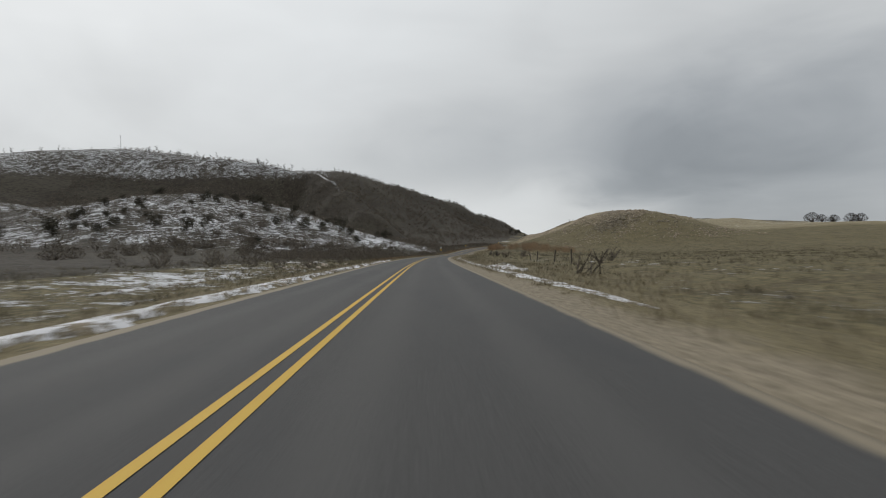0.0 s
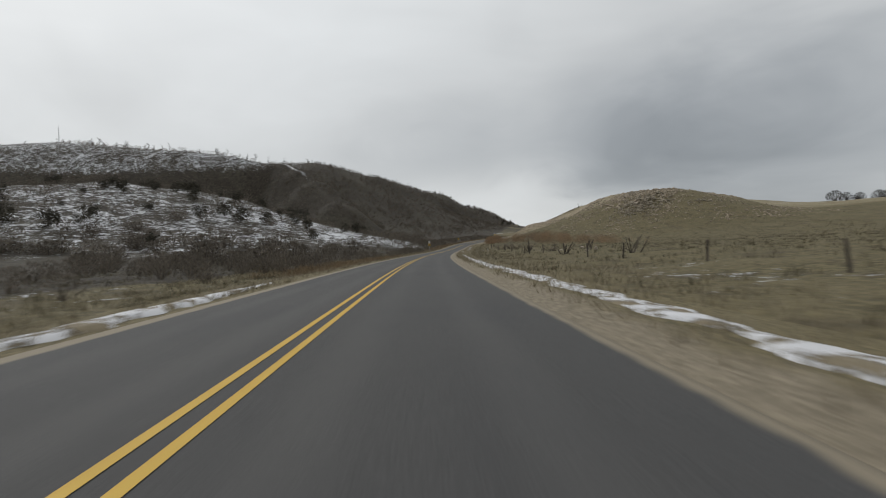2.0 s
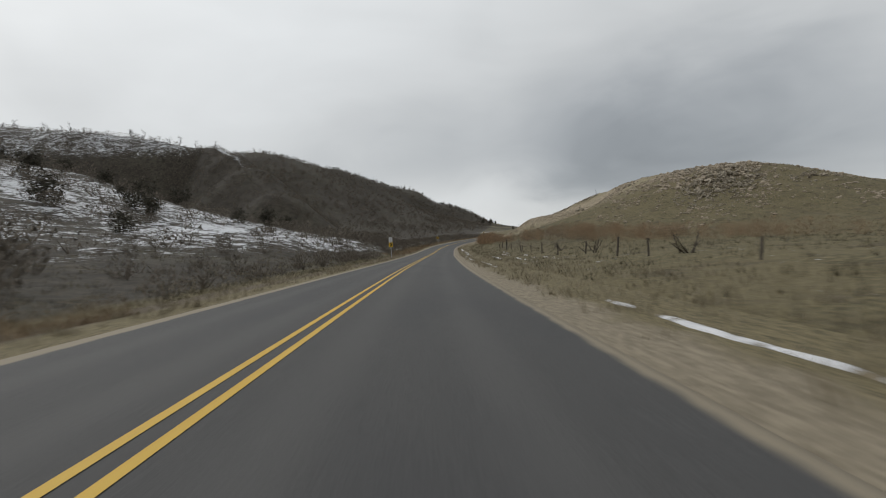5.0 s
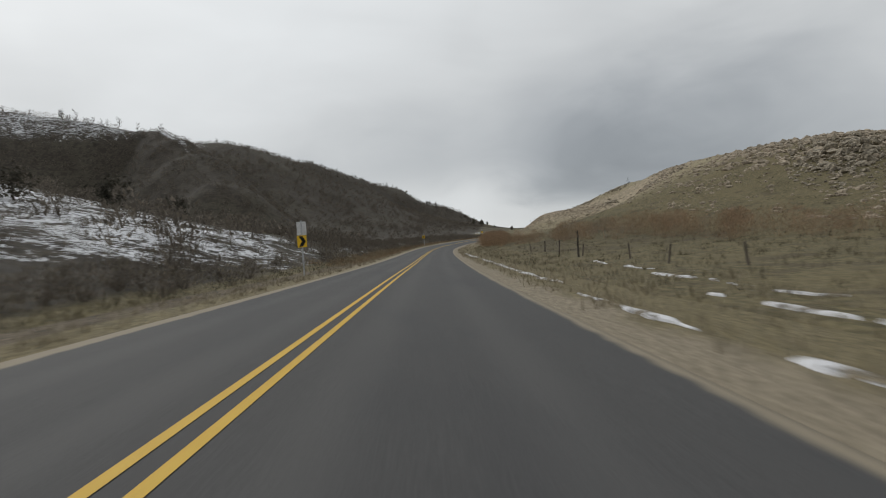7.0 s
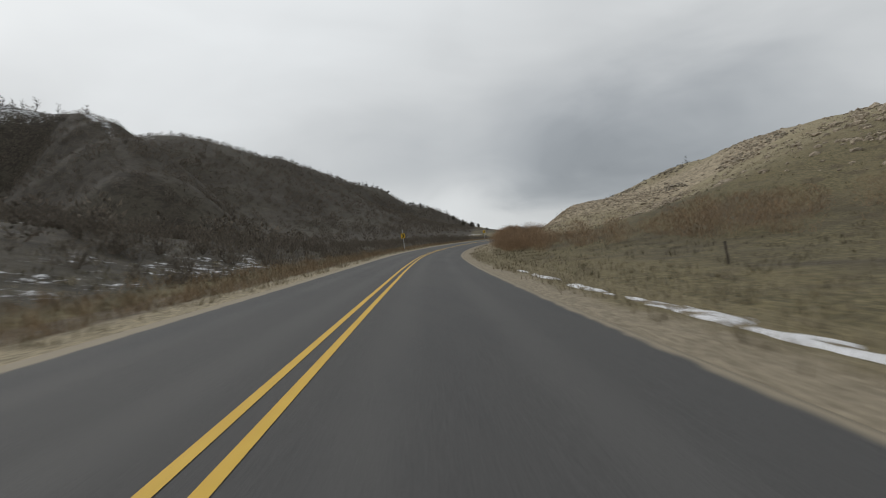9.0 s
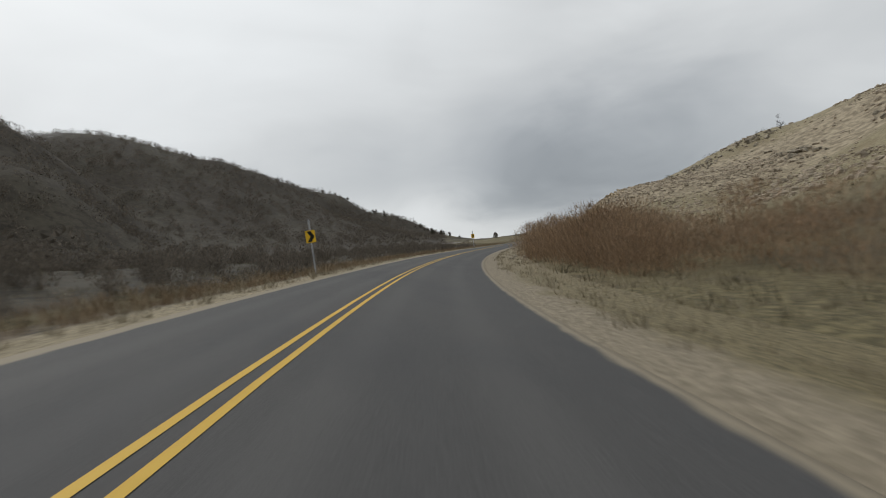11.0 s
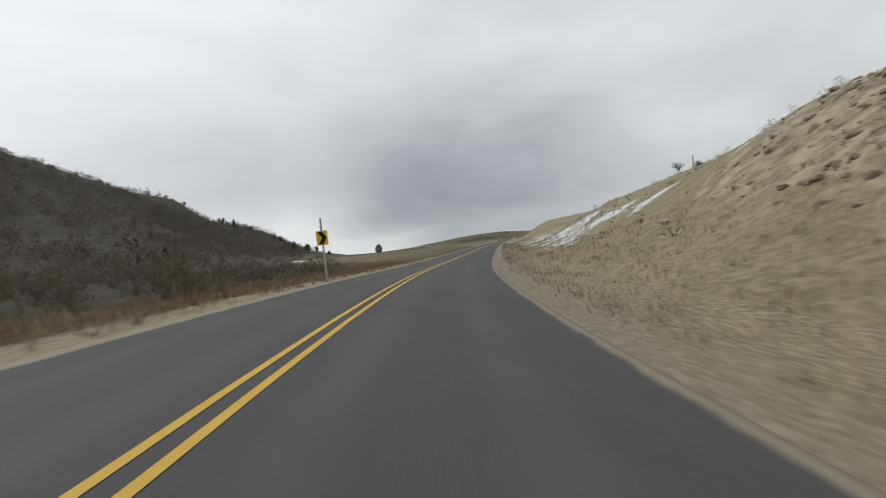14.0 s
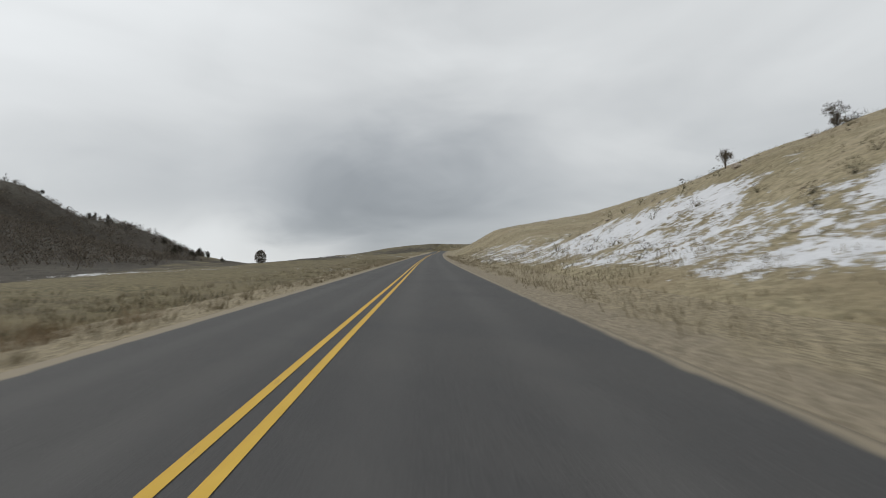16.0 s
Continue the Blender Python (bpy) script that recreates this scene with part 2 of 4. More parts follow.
M = {
    "asphalt": material("asphalt", asphalt, 0.85),
    "paint": material("yellow_line_paint", line_paint, 0.7),
    "verge": material("gravel_verge", verge_soil, 0.95),
    "ground": material("ground_cover", ground_cover, 0.95),
    "snow": material("old_snow", old_snow, 0.85),
    "rock": material("weathered_granite", mottled((0.165, 0.136, 0.10), (0.44, 0.37, 0.28), 0.9, 0.06), 0.9),
    "crag": material("grey_granite", mottled((0.12, 0.105, 0.082), (0.42, 0.365, 0.28), 2.2, 0.08), 0.9),
    "tan_rock": material("tan_bedrock", mottled((0.24, 0.19, 0.13), (0.54, 0.45, 0.32), 2.2, 0.04), 0.9),
    "pale_rock": material("pale_boulder", mottled((0.26, 0.22, 0.175), (0.50, 0.44, 0.36), 1.4, 0.04), 0.9),
    "wood": material("grey_weathered_wood", mottled((0.035, 0.030, 0.026), (0.12, 0.10, 0.085), 7, 0.01, (1, 1, 0.1)), 0.9),
    "timber": material("pale_bleached_timber", mottled((0.42, 0.37, 0.28), (0.68, 0.61, 0.48), 6, 0.01, (1, 1, 0.15)), 0.9),
    "bark": material("dark_bark", mottled((0.025, 0.022, 0.02), (0.085, 0.073, 0.062), 5, 0.01, (1, 1, 0.2)), 0.95),
    "willow": material("russet_willow_twigs", by_island((0.125, 0.088, 0.056), (0.42, 0.288, 0.176)), 0.8),
    "scrub": material("brown_scrub_twigs", by_island((0.084, 0.073, 0.060), (0.190, 0.160, 0.126)), 0.9),
    "juniper": material("dark_evergreen_needles", by_island((0.028, 0.026, 0.018), (0.080, 0.070, 0.050)), 0.8),
    "straw": material("dry_grass_blades", by_island((0.15, 0.126, 0.083), (0.33, 0.283, 0.195)), 0.85),
    "sage": material("sage_tufts", by_island((0.055, 0.050, 0.035), (0.17, 0.145, 0.085)), 0.9),
    "weeds": material("russet_weeds", by_island((0.13, 0.092, 0.055), (0.28, 0.20, 0.12)), 0.9),
    "yellow": material("chevron_yellow", chevron_yellow, 0.45),
    "black": material("sign_black", mottled((0.012, 0.012, 0.012), (0.03, 0.028, 0.026), 8, 0.0005), 0.5),
    "steel": material("galvanised_steel", mottled((0.34, 0.35, 0.36), (0.52, 0.53, 0.54), 9, 0.001), 0.5, 0.6),
    "alu": material("bare_aluminium", mottled((0.50, 0.50, 0.50), (0.66, 0.66, 0.66), 5, 0.001), 0.5, 0.15),
}

# ---- the lie of the land ----
# centre of the road: x, y, height, about every 21 m from the start of the drive on
CENTRE = [
    (-3.1, -240.0, 1.92), (-2.3, -120.0, 0.96), (-1.7, -40.0, 0.32), (-1.5, 0.0, 0.00), (-1.3, 21.0, -0.21),
    (-1.0, 42.0, -0.45), (-0.4, 63.0, -0.73), (0.4, 84.0, -1.03), (1.6, 104.9, -1.34), (3.2, 125.9, -1.66),
    (5.3, 146.8, -1.95), (7.7, 167.6, -2.21), (10.5, 188.5, -2.42), (13.4, 209.3, -2.57), (16.6, 230.0, -2.60),
    (19.9, 250.8, -2.49), (23.5, 271.4, -2.24), (27.8, 292.0, -1.86), (33.6, 312.2, -1.34), (41.0, 331.8, -0.71),
    (50.1, 350.7, -0.01), (60.8, 368.8, 0.73), (72.8, 386.0, 1.52), (85.2, 403.0, 2.40), (114.9, 443.2, 4.68),
    (157.4, 498.8, 8.15), (207.1, 561.5, 12.1), (271.0, 638.4, 17.5), (355.7, 737.0, 15.5), (518.7, 926.6, 8.0),
    (629.5, 1055.5, 4.46),
]
BANK = [(-60, -1.9), (0, -1.8), (28, -1.0), (60, 0.1), (100, 0.5), (200, 0.2), (245, 0.5), (275, 1.5), (300, 2.8), (345, 2.8), (370, 2.0), (395, 0.2), (600, 0.0)]
# the swell that carries the road out of the valley: way along the road, height over the plain
SWELL = [(398, 0.0), (418, 0.2), (468, 0.9), (538, 2.3), (618, 4.3), (718, 8.4), (848, 6.8), (1098, 1.9), (1260, 0.0)]
# crest lines of the hills: x, y, height, half-width
HILLS = {
    "spur": [(-640, 430, 118, 120), (-520, 500, 98, 109), (-343, 585, 121.5, 101), (-215, 560, 105.1, 73), (-112, 525, 83.6, 25), (-92, 498, 73, 30), (-75, 475, 59, 34), (-50, 430, 38, 25), (-30, 400, 13, 20), (-14, 378, 3, 16)],
    "back": [(-250, 720, 110.1, 113), (-130, 700, 109.3, 124), (-51, 694, 89, 78), (38, 750, 67.7, 51), (82, 755, 46.5, 52), (105, 700, 33.5, 26), (118, 650, 17, 22), (122, 600, 8.3, 44)],
    "snowy": [(-420, 330, 50, 60), (-300, 300, 42, 55), (-200, 280, 31.4, 50), (-120, 268, 37.7, 70), (-66, 255, 19.5, 30), (-32, 248, 8, 20), (-12, 248, 3, 14)],
    "right": [(75, 235, 2, 25), (105, 275, 11.2, 28), (130, 300, 27.9, 48), (127, 335, 28.4, 30), (140, 370, 22.2, 37), (172, 408, 23.9, 23), (230, 450, 21.2, 67), (320, 520, 25.7, 70)],
    "knob": [(50, 336, 4.1, 9), (64, 344, 9.0, 12), (84, 352, 13.4, 22), (110, 357, 20.9, 14)],
    "plateau": [(150, 120, 3, 60), (230, 260, 16.8, 79), (330, 380, 17.3, 85), (420, 480, 19.9, 89), (600, 650, 25, 120)],
    "far": [(250, 1050, 19.2, 155), (590, 1120, 60.4, 144), (900, 900, 36.8, 207), (1100, 600, 45, 200)],
}


def spline(points, step):
    """Points along a smooth curve through the given ones."""
    p = np.array(points)
    d = np.concatenate([[0], np.cumsum(np.hypot(*np.diff(p[:, :2], axis=0).T))])
    tang = np.gradient(p, d, axis=0)
    s = np.arange(0, d[-1], step)
    k = np.clip(np.searchsorted(d, s, side="right") - 1, 0, len(d) - 2)
    h = (d[k + 1] - d[k])[:, None]
    u = ((s - d[k]) / (d[k + 1] - d[k]))[:, None]
    out = (2 * u**3 - 3 * u**2 + 1) * p[k] + (u**3 - 2 * u**2 + u) * h * tang[k] + (-2 * u**3 + 3 * u**2) * p[k + 1] + (u**3 - u**2) * h * tang[k + 1]
    return out, s


LINE, LINE_S = spline(CENTRE, 4.0)
LINE_S = LINE_S - LINE_S[np.argmin(np.hypot(LINE[:, 0] + 1.5, LINE[:, 1]))]
BANK_TAN = np.tan(np.radians(np.interp(LINE_S, *zip(*BANK))))


def road_frame(x, y):
    """For places: lateral distance from the road's centre (right is positive), way along it, its height and cross slope there."""
    x, y = np.atleast_1d(x).astype(float), np.atleast_1d(y).astype(float)
    best, lat, way, z, tan = (np.full(x.shape, v) for v in (1e18, 0.0, 0.0, 0.0, 0.0))
    for i in range(len(LINE) - 1):
        ax, ay, az = LINE[i]
        dx, dy, dz = LINE[i + 1] - LINE[i]
        ll = dx * dx + dy * dy
        u = np.clip(((x - ax) * dx + (y - ay) * dy) / ll, 0, 1)
        ex, ey = x - ax - u * dx, y - ay - u * dy
        dd = ex * ex + ey * ey
        m = dd < best
        best[m] = dd[m]
        lat[m] = (np.sqrt(dd) * np.sign(ex * dy - ey * dx))[m]
        way[m] = (LINE_S[i] + u * 4.0)[m]
        z[m] = (az + u * dz)[m]
        tan[m] = (BANK_TAN[i] * (1 - u) + BANK_TAN[i + 1] * u)[m]
    return lat, way, z, tan


def smooth(v, lo, hi):
    t = np.clip((v - lo) / (hi - lo), 0, 1)
    return t * t * (3 - 2 * t)


def waves(x, y, size, seed):
    """Cheap smooth noise between -1 and 1 from a few crossing waves."""
    r = np.random.RandomState(seed)
    out = np.zeros_like(x)
    for _ in range(7):
        a, k, ph = r.uniform(0, 2 * np.pi), r.uniform(0.6, 1.8) * 2 * np.pi / size, r.uniform(0, 7)
        out += np.sin((x * np.cos(a) + y * np.sin(a)) * k + ph)
    return out / 4.0


def hill_heights(x, y):
    out = {}
    for name, nodes in HILLS.items():
        best = np.full(x.shape, -1e9)
        for (ax, ay, az, aw), (bx, by, bz, bw) in zip(nodes, nodes[1:]):
            dx, dy = bx - ax, by - ay
            u = np.clip(((x - ax) * dx + (y - ay) * dy) / (dx * dx + dy * dy), 0, 1)
            dd = (x - ax - u * dx) ** 2 + (y - ay - u * dy) ** 2
            us = 0.5 * u * u * (3 - 2 * u) + 0.5 * u
            best = np.maximum(best, (az + (bz - az) * us) * np.exp(-0.5 * dd / (aw + (bw - aw) * u) ** 2))
        out[name] = best
    return out


def land(x, y, sheet=False):
    """Height of the ground. sheet: the ground sheet itself, which dips under the road and its verges."""
    x, y = np.atleast_1d(x).astype(float), np.atleast_1d(y).astype(float)
    lat, way, rz, tan = road_frame(x, y)
    hs = np.array(list(hill_heights(x, y).values()))
    h = 3.0 * np.log(np.exp(np.clip(hs / 3.0, -20, 200)).sum(0)) - 3.0 * math.log(len(hs))
    a = np.abs(lat)
    m = smooth(a, np.where(lat < 0, 5.5, np.interp(way, [170, 205, 290, 322], [5.5, 20.0, 16.0, 5.5])),
               np.where(lat < 0, np.interp(way, [60, 110], [35.5, 24.0]), np.interp(way, [170, 205, 290, 322], [21.5, 48.0, 42.0, 21.5])))
    swell = np.interp(way, *zip(*SWELL))
    z = (rz - swell) * np.exp(-((a / 400) ** 2)) + swell * np.exp(-((a / (24 + 0.14 * np.clip(way - 430, 0, 500))) ** 2)) + h * m - np.clip(lat, -6, 6) * tan * (1 - smooth(a, 8, 30))
    z -= 0.30 * smooth(a, 4.3, 7.5) * (1 - smooth(a, 10, 22))
    rough = smooth(a, 6, 14)
    z += rough * (0.16 * waves(x, y, 9, 1) + 0.05 * waves(x, y, 2.7, 2)) + smooth(a, 25, 90) * (0.9 * waves(x, y, 38, 3) + 0.25 * waves(x, y, 12, 4)) * np.clip(h / 25, 0.15, 1.2)
    if sheet:
        z -= 0.6 * (1 - smooth(a, 5.6, 8.0))
    return z


def soup(name, verts, faces, mat, smooth_shade=False, attrs=None):
    """One mesh object from arrays of corners and triangles or quads."""
    me = bpy.data.meshes.new(name)
    verts, faces = np.asarray(verts, dtype=np.float32), np.asarray(faces, dtype=np.int32)
    k = faces.shape[1]
    me.vertices.add(len(verts))
    me.vertices.foreach_set("co", verts.ravel())
    me.loops.add(faces.size)
    me.loops.foreach_set("vertex_index", faces.ravel())
    me.polygons.add(len(faces))
    me.polygons.foreach_set("loop_start", np.arange(0, faces.size, k, dtype=np.int32))
    me.polygons.foreach_set("use_smooth", np.full(len(faces), smooth_shade))
    for key, v in (attrs or {}).items():
        me.attributes.new(key, "FLOAT", "POINT").data.foreach_set("value", np.asarray(v, dtype=np.float32))
    me.update(calc_edges=True)
    me.materials.append(mat)
    return new(name, me)


def grid_faces(nu, nv):
    i = np.arange(nu * nv).reshape(nu, nv)
    return np.stack([i[:-1, :-1], i[1:, :-1], i[1:, 1:], i[:-1, 1:]], -1).reshape(-1, 4)


def axis(lo, hi, step, far_lo, far_hi, growth=1.13):
    mid = list(np.arange(lo, hi + 1e-6, step))
    for sign, end in ((-1, far_lo), (1, far_hi)):
        v, d = (mid[0] if sign < 0 else mid[-1]), step
        while (v > end) if sign < 0 else (v < end):
            d = min(d * growth, 160)
            v += sign * d
            mid = [v] + mid if sign < 0 else mid + [v]
    return np.array(mid)


def build_ground():
    xs, ys = axis(-130, 190, 2.0, -3200, 3600), axis(-30, 560, 2.0, -1500, 4200)
    X, Y = (a.ravel() for a in np.meshgrid(xs, ys, indexing="ij"))
    Z = land(X, Y, True)
    lat, way, rz, tan = road_frame(X, Y)
    hs = hill_heights(X, Y)
    a = np.abs(lat)
    left = smooth(-lat, 4, 22)
    up = Z - rz
    foot = np.interp(way, [60, 100, 120, 400, 440], [17, 9, 6.5, 7, 16])
    scrub = smooth(-lat, foot, foot + 6) * (1 - smooth(way, 405, 425)) * np.where(way < -10, 0.4, 1.0)
    scrub = np.maximum(scrub, smooth(62 + (Y - 400) * 0.28 - X, -3, 8) * smooth(Y, 375, 400) * smooth(-lat, 10, 14))
    scrub = np.maximum(scrub, left * smooth(-lat, 60, 120) * smooth(up, 4, 14) * (1 - smooth(X, 130, 170)))
    brush = smooth(lat, 9, 16) * (1 - smooth(lat, 34, 52)) * smooth(way, 225, 250) * (1 - smooth(way, 318, 330))
    scrub = np.maximum(scrub, brush * 0.45)
    scrub = np.maximum(scrub, smooth(way, 425, 470) * smooth(a, 9, 20) * (0.52 + 0.20 * waves(X, Y, 45, 21) + 0.12 * waves(X, Y, 15, 22)) * (1 - smooth(lat, 6, 14) * (1 - smooth(way, 560, 700))))
    right = smooth(lat, 3, 6)
    straw = np.clip(right * smooth(way, 300, 345) * (1 - smooth(way, 560, 800) * 0.4) * (0.62 + 0.20 * waves(X, Y, 17, 14)) + 0.12 * smooth(way, 380, 420) + 0.10 * smooth(up, 8, 20) * right, 0, 1)
    knob = hs["knob"]
    earth = right * smooth(way, 343, 366) * smooth(knob, 1.0, 4.0) * smooth(lat, 10.5, 15) * (1 - smooth(way, 374, 394)) * 0.75
    earth = np.maximum(earth, 0.12 * right * smooth(hs["right"], 12, 20) * (1 - smooth(way, 330, 360)))
    earth = np.maximum(earth, right * smooth(lat, 8, 12) * smooth(way, 352, 378) * (1 - smooth(way, 520, 700)) * (0.34 + 0.16 * waves(X, Y, 13, 18)))
    n1, n2 = waves(X, Y, 60, 11), waves(X, Y, 24, 12)
    snowy = hs["snowy"] / np.maximum(np.maximum(hs["spur"], hs["back"]), 1.0)
    snow = 0.62 * smooth(hs["snowy"], 5, 11) * smooth(snowy, 0.7, 1.5) * (1 - smooth(Y, 300, 350)) + 0.10 * n2
    snow = np.maximum(snow, 0.63 * smooth(Z, 58, 78) * (1 - smooth(X, -135, -85)) + 0.08 * n1)
    n3 = waves(X, Y, 9, 13)
    rim = 12.5 + 3 * n2 + 2.5 * n3 + np.interp(way, [120, 150, 200, 225], [17, 13, 3, 0])
    apron = smooth(-lat, rim, rim + 4) * (1 - smooth(Y, 266, 290)) * (1 - smooth(way + 7 * n2 + 4 * n3, 254, 276)) * smooth(way, 110, 150) * (1 - smooth(-lat, 70, 110))
    snow = np.maximum(snow, apron * (np.interp(way, [140, 190, 215, 240, 262], [0.52, 0.56, 0.68, 0.75, 0.72]) + 0.12 * n2 + 0.10 * n3))
    rags = smooth(-lat, 8, 10) * (1 - smooth(-lat, 15, 19)) * smooth(way, 215, 230) * (1 - smooth(way, 275, 300))
    snow = np.maximum(snow, rags * (0.52 + 0.16 * n3))
    low = np.interp(way, [396, 409, 415, 440, 500], [10.2, 9.8, 9.5, 9.0, 8.5]) + 0.8 * n3
    high = np.interp(way, [380, 398, 414, 430, 455, 500, 540], [19.5, 18.6, 17.0, 16.8, 17, 14, 12]) + 1.2 * n3 + 1.0 * n2
    patch = smooth(lat, low - 1.2, low + 0.8) * (1 - smooth(lat, high - 1, high + 2.5)) * smooth(way, 388, 398) * (1 - smooth(way, 470, 540))
    snow = np.maximum(snow, patch * (0.75 + 0.12 * n2 + 0.14 * n3 - 0.45 * np.exp(-((lat - 14.4) / 1.1) ** 2) * (1 - smooth(way, 404, 413)) + 0.16 * smooth(lat, 15.4, 16.2) * (1 - smooth(way, 408, 414))))
    thin = smooth(lat, 10.5, 12) * (1 - smooth(lat, 13, 14.5)) * smooth(way, 390, 396) * (1 - smooth(way, 404, 412))
    snow = np.maximum(snow, thin * (0.62 + 0.12 * n3))
    band = smooth(lat, 16, 22) * (1 - smooth(lat, 34, 46)) * smooth(way, 352, 372) * (1 - smooth(way, 400, 430))
    snow = np.maximum(snow, band * (0.34 + 0.2 * n2))
    ridge = smooth(lat, 14.2, 16.5) * (1 - smooth(lat, 19.5, 23)) * smooth(way, 374, 386) * (1 - smooth(way, 415, 435))
    snow = np.maximum(snow, ridge * (0.55 + 0.20 * n3 + 0.10 * n2))
    field = smooth(lat, 7, 9) * (1 - smooth(lat, 20, 40)) * (1 - smooth(way, 190, 240))
    snow = np.maximum(snow, field * np.interp(way, [0, 60, 90, 150, 190], [0.42, 0.40, 0.22, 0.36, 0.40]) + field * 0.14 * n2)
    snow = np.maximum(snow, smooth(-lat, 6, 9) * (1 - smooth(-lat, 16, 30)) * (1 - smooth(way, 72, 104)) * (0.58 + 0.14 * n2))
    plain = smooth(way, 425, 450) * (1 - smooth(-lat, 45, 75))
    snow = np.maximum(snow, plain * (0.40 + 0.16 * n1 + 0.10 * n2)) * smooth(a, 5, 7)
    scar = np.minimum.reduce([np.hypot(X - (-112 + 40 * u), Y - (525 - 55 * u)) for u in np.linspace(-0.05, 1.0, 26)])
    snow = np.maximum(snow, (0.84 - 0.40 * smooth(525 - Y, 10, 60)) * (1 - smooth(scar, 1.5, 4.5)))
    ob = soup("ground", np.stack([X, Y, Z], 1), grid_faces(len(xs), len(ys)), M["ground"], True,
              {"snow": snow, "scrub": scrub, "straw": straw, "earth": earth})
    tagged(ob, "dry grass and scrub valley ground with patches of old snow", "ground", kind="structure")


def along(s):
    """Centre, right-hand direction and cross slope at a way along the road."""
    x, y, z = (np.interp(s, LINE_S, LINE[:, k]) for k in range(3))
    tx, ty = np.interp(s + 1, LINE_S, LINE[:, 0]) - np.interp(s - 1, LINE_S, LINE[:, 0]), np.interp(s + 1, LINE_S, LINE[:, 1]) - np.interp(s - 1, LINE_S, LINE[:, 1])
    k = np.hypot(tx, ty)
    return x, y, z, ty / k, -tx / k, np.interp(s, LINE_S, BANK_TAN)


def place(s, lat):
    x, y, z, rx, ry, t = along(s)
    return x + rx * lat, y + ry * lat


WAYS = np.concatenate([np.arange(-230, -20, 6.0), np.arange(-20, 520, 1.5), np.arange(520, 1150, 8.0)])


def strip(name, ways, lats, height, mat):
    """A band along the road; height(lat, way, base, tan) gives its surface."""
    x, y, z, rx, ry, t = along(ways)
    L = np.broadcast_to(lats, (len(ways), len(lats))) if np.ndim(lats) == 1 else lats
    V = np.stack([x[:, None] + rx[:, None] * L, y[:, None] + ry[:, None] * L, height(L, ways[:, None], z[:, None], t[:, None])], -1)
    return soup(name, V.reshape(-1, 3), grid_faces(*L.shape), mat, True, {"lat": L.ravel(), "way": np.broadcast_to(ways[:, None], L.shape).ravel()})


def road_height(lat, way, z, t):
    return z - lat * t - 0.012 * np.abs(lat) + 0.03


def build_road():
    lats = np.array([-4.2, -4.15, -4.0, -3, -2, -1, 0, 1, 2, 3, 4.0, 4.15, 4.2])

    def h(lat, way, z, t):
        return road_height(lat, way, z, t) - 0.28 * (np.abs(lat) > 4.17) - 0.03 * (np.abs(lat) > 4.1)
    road = tagged(strip("road", WAYS, lats, h, M["asphalt"]), "two-lane grey asphalt road with worn wheel tracks", "road", kind="structure")
    for off in (-0.15, 0.15):
        l = np.array([off - 0.055, off + 0.055])
        ln = strip("yellow_line", WAYS, l, lambda lat, way, z, t: road_height(lat, way, z, t) + 0.006, M["paint"])
        ln.parent = road
        tagged(ln, "worn solid yellow centre line")
    for side, word in ((-1, "left"), (1, "right")):
        l = side * np.array([4.02, 4.3, 4.7, 5.2, 5.8, 6.5, 7.2, 8.0, 8.8])
        if side < 0:
            l = l[::-1]

        def hv(lat, way, z, t):
            x, y, z0, rx, ry, tt = along(way[:, 0])
            px, py = x[:, None] + rx[:, None] * lat, y[:, None] + ry[:, None] * lat
            g = land(px.ravel(), py.ravel()).reshape(px.shape)
            a = np.abs(lat)
            w = smooth(a, 4.6, 6.2)
            g = np.minimum(g, road_height(lat, way, z, t) - 0.03) * (1 - w) + g * w
            return g + 0.035 * (1 - smooth(a, 7.0, 8.8)) * smooth(a, 4.6, 5.2) - 0.22 * smooth(a, 7.8, 8.8) + 0.02 * waves(px, py, 1.9, 5) * smooth(a, 4.3, 5)
        tagged(strip("verge", WAYS, l, hv, M["verge"]), "gravel and straw verge beside the asphalt", "road verge", kind="structure")


build_ground()
build_road()


# ---- kinds of things ----
def part(name, bm, mat, parent, label=""):
    me = bpy.data.meshes.new(name)
    bm.to_mesh(me)
    bm.free()
    me.materials.append(mat)
    ob = new(name, me)
    ob.parent = parent
    return tagged(ob, label)


def box(bm, cx, cy, cz, sx, sy, sz, bevel=0.0):
    got = bmesh.ops.create_cube(bm, size=1, matrix=Matrix.Translation((cx, cy, cz)) @ Matrix.Diagonal((sx, sy, sz, 1)))
    if bevel:
        edges = {e for v in got["verts"] for e in v.link_edges}
        bmesh.ops.bevel(bm, geom=list(edges), offset=bevel, segments=1, affect="EDGES")


def on_ground(x, y, sink=0.0):
    return float(land(x, y)[0]) - sink


def facing(s):
    x, y, z, rx, ry, t = along(s)
    return math.degrees(math.atan2(ry, rx))


